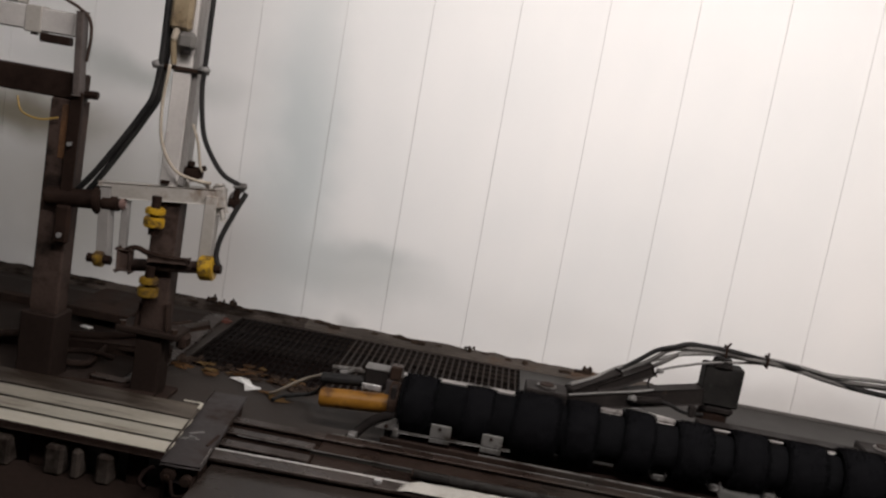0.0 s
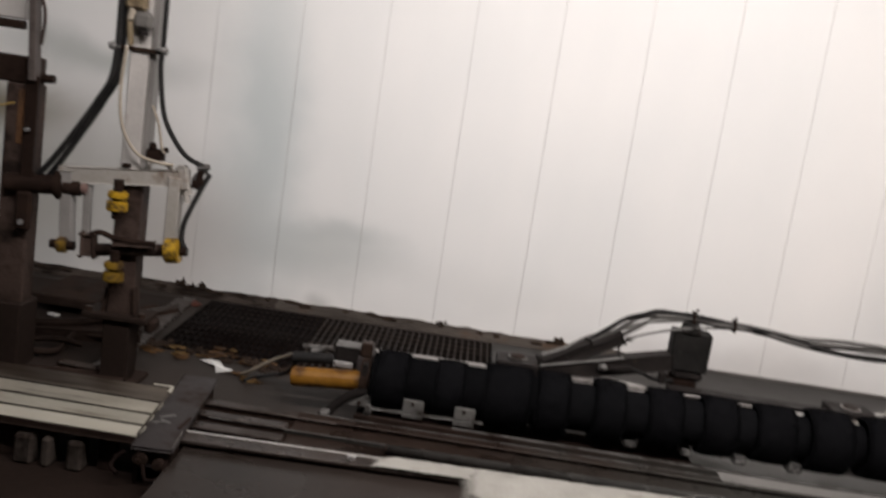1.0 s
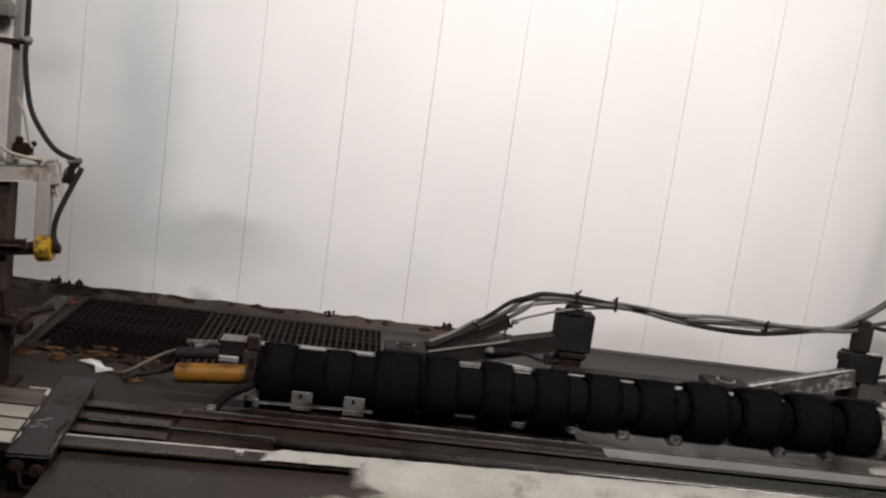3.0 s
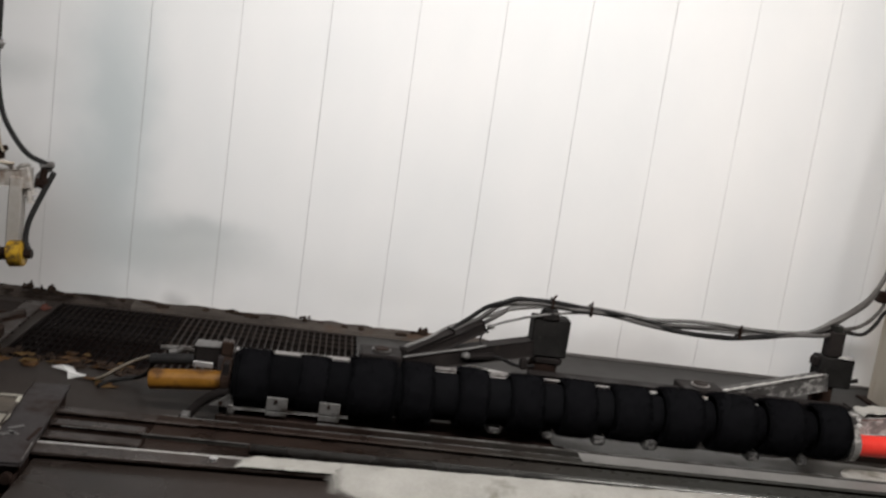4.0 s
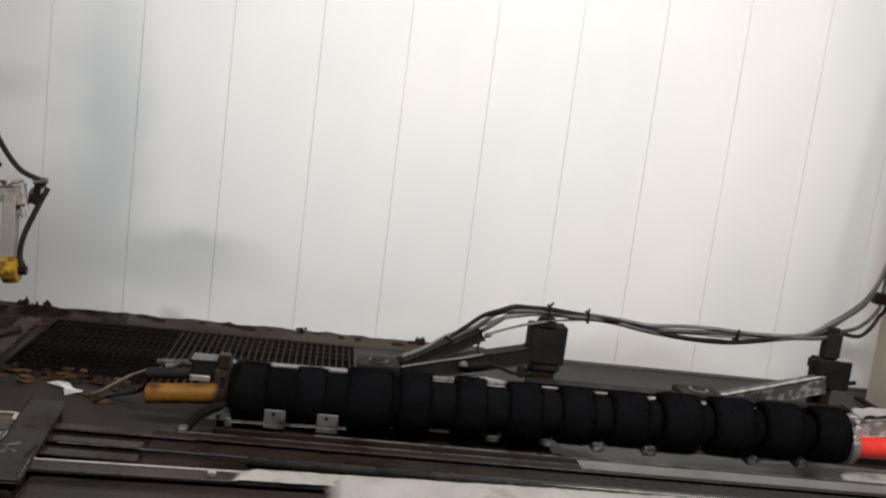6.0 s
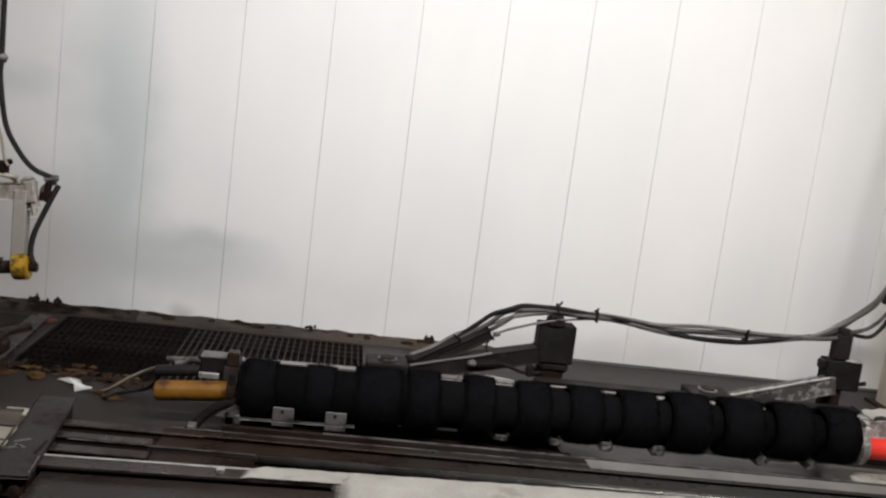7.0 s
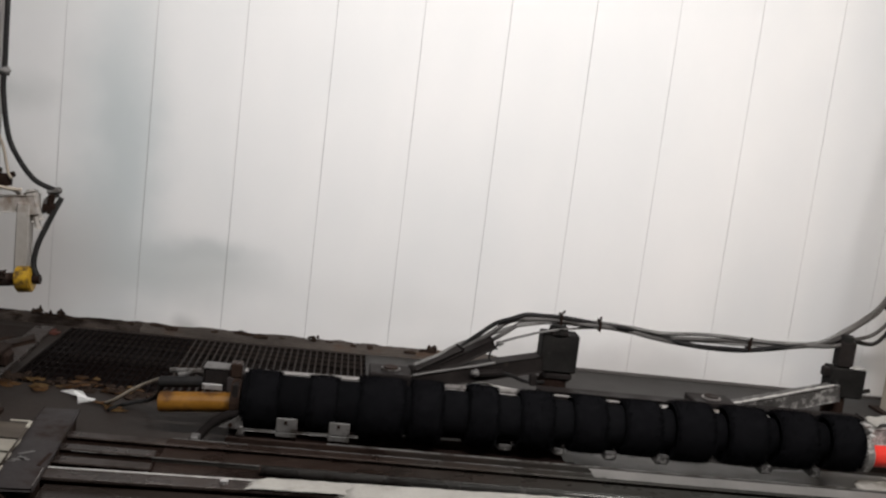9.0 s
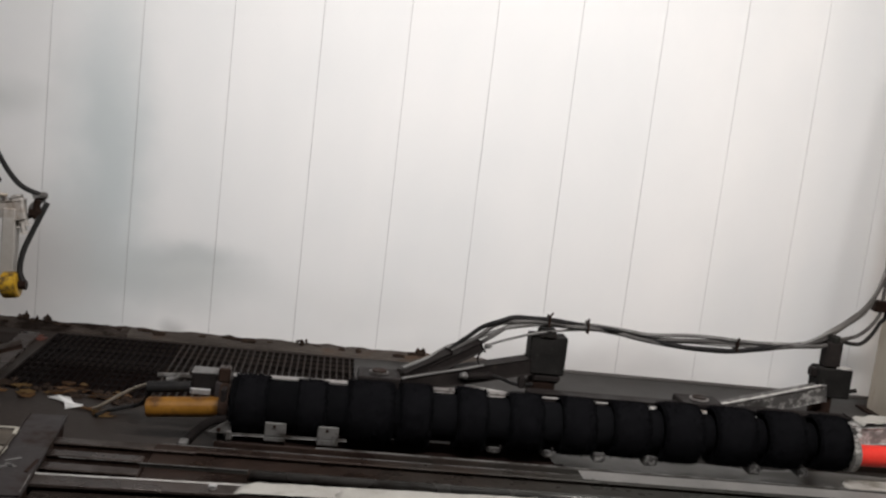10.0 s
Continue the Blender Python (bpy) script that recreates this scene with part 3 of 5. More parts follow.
part("torn_edge", bar((-0.985, 3.44, BEAM_Z + 0.001), (-0.978, 3.56, BEAM_Z + 0.001), 0.012, 0.004, 0.001), M_OIL, cb, "dark torn edge")
part("side_plate", bar(*along(0.058, 3.26, 4.04, 0.015), 0.012, 0.14, 0), M_OIL, cb)
part("side_plate", bar(*along(-0.058, 3.26, 4.04, 0.015), 0.012, 0.14, 0), M_OIL, cb)
part("front_plate", box(-1.07, -0.965, 3.262, 3.274, 0.01, 0.083, 0), M_BEAM, cb)
# Paler line paints a similar highlight along the beam's edge.
part("edge_glint", rod(*along(0.069, 3.27, 3.42, BEAM_Z), 0.0035, seg=8), M_ZINC, cb, "bright edge line with a glint in its colour")
part("hook", sweep([(-1.12, 3.27, 0.055), (-1.145, 3.25, 0.035), (-1.15, 3.22, 0.012), (-1.12, 3.20, 0.0)], 0.008, 8), M_NEARBLACK, cb, smooth=True)
part("eye", rod((-1.055, 3.225, 0.045), (-1.055, 3.262, 0.045), 0.026, seg=14, bevel=0.006), M_OIL, cb)
part("eye", rod((-0.99, 3.225, 0.035), (-0.99, 3.262, 0.035), 0.021, seg=14, bevel=0.005), M_OIL, cb)
part("eye_bolt", rod((-1.055, 3.216, 0.045), (-1.055, 3.226, 0.045), 0.010, seg=6), M_RUST, cb)
part("link", sweep([(-1.04, 3.225, 0.03), (-1.01, 3.18, 0.0), (-0.965, 3.19, 0.01), (-0.965, 3.25, 0.04), (-0.955, 3.29, 0.07)], 0.007, 8), M_NEARBLACK, cb, smooth=True)
deck = thing("deck", (-2.5, 3.55, 0), "low worn cream plank deck on dark steel legs", "deck")
SKEW = -0.01


def plank_line(off, x0, x1, z):
    return (x0, 3.299 + off + SKEW * (x0 + 1.092), z), (x1, 3.299 + off + SKEW * (x1 + 1.092), z)


for off, w, tip, mat in ((0.045, 0.090, -1.095, M_PLANK), (0.163, 0.090, -1.105, M_PLANKB), (0.290, 0.108, -1.115, M_PLANK3), (0.444, 0.150, -1.130, M_PLANK2)):
    part("plank", bar(*plank_line(off, -4.4, tip, 0.096), w, 0.016, 0.004), mat, deck)
part("bearer", bar(*plank_line(0.062, -4.4, -1.13, 0.073), 0.04, 0.03, 0.003), M_OIL, deck)
part("bearer", bar(*plank_line(0.437, -4.4, -1.165, 0.073), 0.04, 0.03, 0.003), M_OIL, deck)
# Dark bar standing for the front face of the first plank.
part("dark_plank_front", bar(*plank_line(-0.005, -4.4, -1.096, 0.088), 0.008, 0.022, 0.002), M_OIL, deck)
part("under_tray", bar(*plank_line(0.26, -4.4, -1.145, 0.070), 0.40, 0.008, 0), M_OIL, deck)
part("end_strip", bar((-1.093, 3.305, 0.104), (-1.135, 3.806, 0.104), 0.005, 0.008, 0.002), M_PLANK2, deck)
part("corner_angle", bar((-1.130, 3.77, 0.108), (-1.139, 3.84, 0.108), 0.012, 0.004, 0.001), M_PLANK, deck, "worn bright corner angle")
part("corner_angle", bar((-1.215, 3.838, 0.108), (-1.145, 3.842, 0.108), 0.007, 0.004, 0.001), M_PLANK, deck, "worn bright corner angle")
for x in (-1.21, -1.58, -2.03, -2.5, -3.0, -3.5, -4.05):
    for off in (0.062, 0.437):
        y = 3.299 + off + SKEW * (x + 1.092)
        part("leg", box(x - 0.03, x + 0.03, y - 0.03, y + 0.03, LOW, 0.058, 0.003), M_OIL, deck)
# Grey blocks for the paler gaps under the deck front.
for x0, x1 in ((-1.335, -1.28), (-1.43, -1.395), (-1.53, -1.46), (-1.765, -1.66), (-1.925, -1.85)):
    part("gap_block", box(x0, x1, 3.275, 3.36, LOW, 0.050, 0.010), M_CURB, deck, "grey block in a gap under the deck")

# ---- the rocker brush ----
BY = 4.10


def bz(x):
    return 0.198 + 0.0155 * x


brush = thing("rocker_brush", (1.05, BY, 0), "long black bristle rocker brush on a low steel frame", "brush")
part("core", rod((-0.35, BY, bz(-0.35)), (2.40, BY, bz(2.40)), 0.113, seg=32, r2=0.084), M_CORE, brush, smooth=True)
RINGS = [(-0.337, -0.197), (-0.076, 0.049), (0.136, 0.334), (0.358, 0.496), (0.604, 0.734), (0.833, 0.980), (1.065, 1.212), (1.292, 1.456),
         (1.517, 1.693), (1.753, 1.937), (1.990, 2.166), (2.227, 2.380)]


def bristle_ring(xa, xb, r, seed):
    """Tufts of stiff bristles standing out of a short sleeve."""
    mid = (xa + xb) / 2
    b = bmesh.new()
    seg, across = 40, 7
    grid = []
    for i in range(across + 1):
        u = i / across
        x = xa + (xb - xa) * u
        edge = 1 - 0.10 * abs(2 * u - 1) ** 6
        grid.append([])
        for k in range(seg):
            a = 2 * math.pi * k / seg
            rr = r * 0.955 * edge * (1 + 0.025 * noise.noise(Vector((x * 19, math.cos(a) * 3 + seed, math.sin(a) * 3))))
            grid[-1].append(b.verts.new((x, BY + rr * math.cos(a), bz(x) + rr * math.sin(a))))
    for u, w in zip(grid, grid[1:]):
        for k in range(seg):
            b.faces.new((u[k], u[(k + 1) % seg], w[(k + 1) % seg], w[k]))
    for row, x in ((grid[0], xa), (grid[-1], xb)):
        c = b.verts.new((x, BY, bz(x)))
        for k in range(seg):
            b.faces.new((row[k], row[(k + 1) % seg], c))
    # stiff tapering bristles, thickly set and uneven in length
    count = int(9000 * (xb - xa) / 0.15)
    gen = np.random.default_rng(seed + 5)
    a, x = gen.uniform(0, 2 * math.pi, count), gen.uniform(xa, xb, count)
    clump = np.array([noise.noise(Vector((u * 30, math.cos(w) * 5 + seed, math.sin(w) * 5))) for u, w in zip(x, a)])
    r1 = r * (gen.uniform(0.95, 1.05, count) + 0.025 * clump - 0.05 * np.abs(2 * (x - mid) / (xb - xa)) ** 4)
    a2 = a + gen.normal(0, 0.05, count) + 0.015 * clump
    x2 = x + gen.normal(0, 0.006, count) + (x - mid) * 0.1
    zc = bz(mid)
    p = np.stack([x, BY + 0.88 * r * np.cos(a), zc + 0.88 * r * np.sin(a)], 1)
    q = np.stack([x2, BY + r1 * np.cos(a2), zc + r1 * np.sin(a2)], 1)
    turn = gen.uniform(0, math.pi, count)
    s = 0.0014 * np.stack([np.cos(turn), -np.sin(a) * np.sin(turn), np.cos(a) * np.sin(turn)], 1)
    verts = np.stack([p - s, p + s, q], 1).reshape(-1, 3)
    me = bpy.data.meshes.new("tufts")
    me.from_pydata(verts.tolist(), [], np.arange(3 * count).reshape(-1, 3).tolist())
    b.from_mesh(me)
    bpy.data.meshes.remove(me)
    return b


RADII = (0.133, 0.127, 0.139, 0.140, 0.139, 0.132, 0.130, 0.127, 0.137, 0.134, 0.130, 0.128)
for i, (xa, xb) in enumerate(RINGS):
    part("bristle_ring", bristle_ring(xa, xb, RADII[i], i), M_BRISTLE, brush, smooth=True)
part("frame_beam", bar((-0.40, 4.275, 0.220), (0.95, 4.275, 0.237), 0.05, 0.06, 0.004), M_OIL, brush)
part("beam_flange", bar((-0.40, 4.28, 0.260), (0.95, 4.28, 0.2773), 0.045, 0.012, 0.003), M_ZINC, brush, "dull galvanised flange behind the bristles")
part("frame_beam", bar((0.952, 4.30, 0.262), (2.5, 4.30, 0.266), 0.07, 0.08, 0.006), M_BLACKPAINT, brush, "black frame beam behind the bristles")
for i, ((xa, xb), (xc, xd)) in enumerate(zip(RINGS, RINGS[1:])):
    m = (xb + xc) / 2
    if i > 4:
        top = (0.319, 0.316, 0.317, 0.317, 0.312, 0.304)[i - 5]
        deep = (0.007, 0.008, 0.009, 0.014, 0.018, 0.018)[i - 5]
        part("gap_plate", box(xb - 0.006, xc + 0.004, 4.148, 4.166, top - deep, top, 0.003), M_ZINC if i < 8 else M_GREYTUBE, brush, "pale frame plate between the bristle rings")
    if i < 2:
        m = (-0.153, 0.066)[i]
        # Near-black foot holds the shade below the pale plate in its colour.
        foot = part("frame_foot", box(m - 0.046, m + 0.046, 3.990, 4.0, 0.05, 0.150, 0.004), M_NEARBLACK, brush)
        part("pale_plate", box(m - 0.044, m + 0.044, 3.979, 3.986, 0.080, 0.162, 0.003), M_FOOT, foot, "pale zinc plate")
        part("bolt", rod((m - 0.004, 3.972, 0.146), (m - 0.004, 3.979, 0.146), 0.007, seg=6), M_DARK, foot)
    elif i > 3 and i != 8:
        w = 0.026 + 0.008 * ((i * 7) % 5) / 4
        part("cross_bracket", box(m - w, m + w, 4.035 + 0.004 * (i % 3), 4.25, 0.078, 0.116 + 0.003 * (i % 4), 0.010), M_FROST, brush, "grey cross bracket under the shaft, specked with foam")
for x in (-0.38,):
    part("end_plate", box(x - 0.012, x + 0.012, 4.02, 4.30, 0.03, bz(x) + 0.08, 0.004), M_BLACKPAINT, brush)
# Near-black bar standing for the shade under the bristles.
part("under_brush_shade", box(-0.33, 1.06, 4.006, 4.2, 0.0, 0.052, 0.004), M_NEARBLACK, brush)
part("foot_strip", bar((-0.335, 3.982, 0.098), (0.145, 3.982, 0.108), 0.006, 0.008, 0.002), M_FOOT, brush, "thin pale strip along the frame foot")
part("strip_end", box(-0.352, -0.330, 3.974, 3.99, 0.076, 0.111, 0.003), M_FOOT, brush)
b = bmesh.new()
for y in (3.998, 4.004):
    b.faces.new([b.verts.new((x, y, z)) for x, z in ((-0.432, 0.094), (-0.345, 0.155), (-0.335, 0.155), (-0.333, 0.092))])
b.verts.ensure_lookup_table()
for k in range(4):
    b.faces.new((b.verts[k], b.verts[(k + 1) % 4], b.verts[4 + (k + 1) % 4], b.verts[4 + k]))
bmesh.ops.recalc_face_normals(b, faces=b.faces[:])
gus = part("gusset", b, M_FOOT, brush, "pale triangular gusset plate")
part("hole_plug", rod((-0.385, 3.994, 0.108), (-0.385, 3.999, 0.108), 0.009, seg=10), M_DARK, gus)
# the drive at the start of the shaft
sleeve = part("motor_sleeve", rod((-0.70, BY, 0.146), (-0.393, BY, 0.172), 0.043, seg=28, bevel=0.006), M_ORANGE, brush, "amber plastic sleeve over the drive motor", smooth=False)
block = part("motor_block", box(-0.528, -0.415, 4.14, 4.24, 0.215, 0.298, 0.008), M_BLACKPAINT, brush, "dark hydraulic motor block")
part("cover", box(-0.532, -0.425, 4.136, 4.235, 0.298, 0.303, 0.002), M_FOOT, block, "pale worn cover plate")
part("port_block", box(-0.416, -0.366, 4.11, 4.17, 0.275, 0.338, 0.006), M_RUST, block)
part("tag_plate", box(-0.53, -0.445, 4.120, 4.134, 0.212, 0.236, 0.002), M_STEEL, block)
part("fitting", rod((-0.715, 4.16, 0.214), (-0.53, 4.16, 0.232), 0.024, seg=16, bevel=0.004), M_HOSE, block)
part("elbow", sweep([(-0.53, 4.18, 0.262), (-0.57, 4.18, 0.268), (-0.60, 4.18, 0.255), (-0.64, 4.18, 0.246)], 0.012, 8), M_FOOT, block, smooth=True)
part("strap", box(-0.425, -0.395, 4.10, 4.14, 0.20, 0.275, 0.004), M_BEAM, block)
part("fitting", rod((-0.68, 4.20, 0.258), (-0.55, 4.20, 0.268), 0.011, seg=12), M_FOOT, block)
part("bearing_flange", rod((-0.40, BY, bz(-0.4)), (-0.36, BY, bz(-0.36)), 0.085, seg=24, bevel=0.006), M_RUST, brush)
part("strap", sweep([(-0.355, 4.03, 0.150), (-0.40, 4.03, 0.138), (-0.445, 4.03, 0.112), (-0.485, 4.025, 0.075), (-0.52, 4.02, 0.03), (-0.545, 4.02, 0.008)], 0.021, seg=8), M_BLACKPAINT, brush, smooth=True)
# the far end
part("end_sleeve", rod((2.462, BY, 0.187), (3.02, BY, 0.200), 0.049, seg=28, bevel=0.006), M_RED, brush, "red plastic sleeve at the shaft end")
part("end_bracket", bar((2.48, 4.20, 0.255), (3.1, 4.22, 0.325), 0.10, 0.08, 0.006), M_FROST2, brush, "steel bracket caked with foam")
part("end_flange", rod((2.405, BY, 0.195), (2.45, BY, 0.198), 0.085, seg=20, bevel=0.008), M_FROST2, brush)
part("end_bracket", bar((2.48, 4.16, 0.12), (3.1, 4.16, 0.12), 0.03, 0.05, 0.004), M_SLAT, brush)

part("cover_strip", bar((0.655, 4.475, 0.242), (0.875, 4.385, 0.242), 0.07, 0.014, 0.003), M_FOAM3, brush, "pale wet cover strip on the frame")
# lugs on the frame
for x0, x1, z in ((0.177, 0.366, 0.318), (1.674, 1.877, 0.322)):
    lug = part("pivot_lug", box(x0, x1, 4.24, 4.40, z - 0.06, z, 0.006), M_BLACKPAINT, brush, "dark bolted pivot lug")
    part("ring", rod(((x0 + x1) / 2, 4.32, z), ((x0 + x1) / 2, 4.32, z + 0.008), 0.045, seg=20, bevel=0.002), M_FOOT if x0 < 1 else M_ZINC, lug)
    part("pin", rod(((x0 + x1) / 2, 4.32, z + 0.008), ((x0 + x1) / 2, 4.32, z + 0.014), 0.034, seg=16), M_DARK, lug)

# ---- pivot posts and arms ----
pp = thing("pivot_post", (1.06, 4.57, 0), "dark grimy steel pivot box on a round post", "pivot post", "brush pivots")
part("post", rod((1.06, 4.57, 0), (1.06, 4.57, 0.33), 0.055, seg=20), M_DARK, pp, smooth=True)
part("collar", rod((1.07, 4.57, 0.235), (1.07, 4.57, 0.284), 0.072, seg=20, bevel=0.005), M_DARK, pp)
hb = part("pivot_box", box(0.984, 1.164, 4.50, 4.60, 0.326, 0.514, 0.006), M_BOX, pp)
part("lower_block", box(1.014, 1.152, 4.505, 4.60, 0.282, 0.327, 0.014), M_BLACKPAINT, hb)
part("top_clamp", box(1.02, 1.105, 4.49, 4.57, 0.507, 0.53, 0.006), M_BLACKPAINT, hb)
part("knuckle", rod((1.062, 4.53, 0.505), (1.062, 4.53, 0.552), 0.045, seg=18, bevel=0.008), M_BOX, hb)
arm = part("swing_arm", bar((0.372, 4.36, 0.266), (0.99, 4.535, 0.36), 0.07, 0.078, 0.006), M_BLACKPAINT, pp)
part("ram", bar((0.50, 4.41, 0.325), (0.742, 4.47, 0.450), 0.045, 0.048, 0.008), M_BLACKPAINT, arm)
part("hose_sleeve", bar((0.385, 4.365, 0.295), (0.60, 4.45, 0.392), 0.05, 0.055, 0.010), M_BLACKPAINT, arm)
part("elbow", lump(0.668, 4.395, 0.316, 0.026, 0.02, 0.018, 4), M_LHOSE, arm, "pale hose elbow", smooth=True)
part("link_pipe", rod((0.68, 4.395, 0.314), (0.80, 4.43, 0.322), 0.016, seg=14, bevel=0.003), M_BLACKPAINT, arm)
part("stop_bracket", box(0.945, 0.98, 4.48, 4.52, 0.255, 0.31, 0.006), M_BLACKPAINT, pp)
pp2 = thing("pivot_post", (2.5, 4.57, 0), "dark steel pivot block with soap foam on its arm", "pivot post", "brush pivots")
part("post", rod((2.5, 4.57, 0), (2.5, 4.57, 0.40), 0.055, seg=20), M_DARK, pp2, smooth=True)
hb2 = part("pivot_box", box(2.435, 2.612, 4.50, 4.60, 0.335, 0.482, 0.006), M_BOX, pp2)
part("upright", box(2.462, 2.545, 4.51, 4.58, 0.482, 0.615, 0.01), M_BLACKPAINT, hb2)
part("side_lug", box(2.408, 2.44, 4.52, 4.57, 0.43, 0.475, 0.005), M_BLACKPAINT, hb2)
part("stub", rod((2.622, 4.55, 0.36), (2.665, 4.54, 0.375), 0.011, seg=10), M_BLACKPAINT, hb2)
part("knuckle", rod((2.50, 4.545, 0.612), (2.50, 4.545, 0.64), 0.034, seg=16), M_BOX, hb2)
part("washer", rod((2.583, 4.53, 0.482), (2.583, 4.53, 0.49), 0.03, seg=20), M_STEEL, hb2)
part("swing_arm", bar((1.86, 4.36, 0.25), (2.47, 4.51, 0.362), 0.06, 0.08, 0.005), M_FROST, pp2)

# ---- hoses ----


def bundle_hose(pts, r, mat, label, seed):
    """One hose of the bundle: x and height along it; behind the second post it swings back to the column."""
    rng = random.Random(seed)
    line = []
    for x, z in pts:
        back = min(1, max(0, (x - 2.42) / 0.75))
        front = min(1, max(0, (0.6 - x) / 0.25))
        line.append((x, 4.5 + 0.78 * back - 0.14 * front + rng.uniform(-0.012, 0.012), z + rng.uniform(-0.003, 0.003)))
    h = thing("hydraulic_hose", line[0], label, "hose", "brush hoses")
    part("hose", sweep(line, r, 10, 8), mat, h, smooth=True)


GREY_LABEL, BLACK_LABEL = "grey hydraulic hose in a sagging bundle", "black rubber hose in a sagging bundle"
bundle_hose([(0.378, 0.30), (0.578, 0.40), (0.676, 0.475), (0.749, 0.532), (0.825, 0.573), (0.891, 0.591), (0.972, 0.597), (1.055, 0.596), (1.152, 0.589), (1.25, 0.583),
             (1.362, 0.578), (1.462, 0.562), (1.578, 0.542), (1.745, 0.528), (1.895, 0.526), (1.98, 0.531), (2.12, 0.555), (2.26, 0.586), (2.373, 0.60), (2.514, 0.605),
             (2.684, 0.562), (2.895, 0.522), (3.066, 0.537), (3.17, 0.59), (3.20, 0.65), (3.19, 0.9), (3.20, 1.4), (3.25, 2.2)], 0.011, M_HOSE, BLACK_LABEL, 1)
bundle_hose([(0.379, 0.328), (0.486, 0.376), (0.594, 0.420), (0.671, 0.451), (0.763, 0.495), (0.835, 0.53), (0.897, 0.548), (1.017, 0.565), (1.235, 0.586), (1.404, 0.582), (1.546, 0.574), (1.741, 0.583),
             (1.884, 0.582), (2.087, 0.577), (2.288, 0.592), (2.36, 0.612), (2.448, 0.642), (2.657, 0.662), (2.882, 0.707), (3.024, 0.786), (3.112, 0.885), (3.12, 1.0), (3.13, 1.15), (3.16, 1.6), (3.20, 2.2)], 0.0095, M_LHOSE, "pale grey hydraulic hose in a sagging bundle", 2)
bundle_hose([(0.778, 0.447), (0.839, 0.472), (0.904, 0.496), (0.969, 0.517), (1.089, 0.546), (1.267, 0.563), (1.408, 0.554), (1.579, 0.54),
             (1.75, 0.545), (1.92, 0.548), (2.1, 0.562), (2.28, 0.584), (2.36, 0.605), (2.46, 0.650), (2.66, 0.674), (2.885, 0.72), (3.02, 0.80), (3.10, 0.90), (3.115, 1.1), (3.19, 2.2)], 0.006, M_LHOSE, "thin pale air line in a sagging bundle", 3)
bundle_hose([(0.45, 0.31), (0.60, 0.40), (0.72, 0.482), (0.81, 0.545), (0.90, 0.572), (1.0, 0.582), (1.15, 0.578), (1.3, 0.57), (1.42, 0.562), (1.56, 0.55), (1.74, 0.558),
             (1.9, 0.562), (2.1, 0.568), (2.28, 0.58), (2.36, 0.600), (2.46, 0.628), (2.67, 0.646), (2.90, 0.693), (3.04, 0.773), (3.13, 0.88), (3.14, 1.05), (3.18, 1.6), (3.22, 2.2)], 0.0105, M_GHOSE, GREY_LABEL, 4)
bundle_hose([(0.42, 0.275), (0.58, 0.345), (0.70, 0.42), (0.80, 0.50), (0.88, 0.548), (1.0, 0.572), (1.2, 0.572), (1.36, 0.566), (1.5, 0.548), (1.65, 0.526),
             (1.8, 0.52), (1.95, 0.522), (2.1, 0.545), (2.26, 0.575), (2.42, 0.595), (2.626, 0.58), (2.82, 0.571), (2.987, 0.586), (3.10, 0.634), (3.147, 0.68), (3.16, 0.9), (3.18, 1.4), (3.22, 2.2)], 0.0105, M_GHOSE, GREY_LABEL, 5)
h = thing("arm_hose", (0.5, 4.35, 0.3), "thin pale hose lying along the swing arm", "hose")
part("hose", sweep([(0.374, 4.32, 0.300), (0.48, 4.35, 0.318), (0.58, 4.38, 0.334), (0.678, 4.405, 0.350), (0.76, 4.43, 0.366)], 0.006, 8), M_LHOSE, h, smooth=True)
h = thing("arm_hose", (0.86, 4.46, 0.28), "black hose bent down beside the swing arm", "hose")
part("hose", sweep([(0.80, 4.44, 0.318), (0.86, 4.46, 0.30), (0.91, 4.48, 0.278), (0.96, 4.50, 0.268), (1.02, 4.52, 0.27)], 0.009, 8), M_HOSE, h, smooth=True)
h = thing("air_line", (0.8, 4.5, 0.4), "thin air line curling over the swing arm", "hose")
part("tube", sweep([(0.778, 4.475, 0.447), (0.745, 4.465, 0.418), (0.734, 4.46, 0.383), (0.751, 4.455, 0.355), (0.779, 4.45, 0.337), (0.806, 4.45, 0.347)], 0.005, 8), M_HOSE, h, smooth=True)
part("joint", lump(0.778, 4.478, 0.447, 0.018, 0.012, 0.013, 6), M_LHOSE, h, "pale plastic joint", smooth=True)
for x, z, lean in ((1.056, 0.60, 0.012), (1.245, 0.588, 0.0), (1.990, 0.562, 0.004)):
    tie = thing("cable_tie", (x, 4.5, z), "black plastic tie round a hose bundle", "cable tie", "cable ties")
    part("band", box(x - 0.004, x + 0.004, 4.468, 4.532, z - 0.036, z + 0.016, 0.001), M_DARK, tie)
    part("tail", bar((x, 4.485, z + 0.012), (x + lean, 4.48, z + 0.034), 0.006, 0.008, 0.001, up=(0, 1, 0)), M_DARK, tie)

# ---- the wheel washer on its posts ----
LY = 4.10
post = thing("steel_post", (-1.97, LY, 0), "dark brown grimy steel post with side arms", "post")
part("column", box(-2.02, -1.895, LY - 0.049, LY + 0.06, 0, 1.231, 0.006), M_BROWNPOST, post)
part("upright", box(-1.925, -1.872, LY - 0.08, LY - 0.052, 0.70, 1.27, 0.004), M_DARK, post)
part("upright_top", bar((-1.915, LY - 0.066, 1.60), (-1.896, LY - 0.066, 1.255), 0.03, 0.060, 0.004, up=(0, 1, 0)), M_POSTTOP, post)
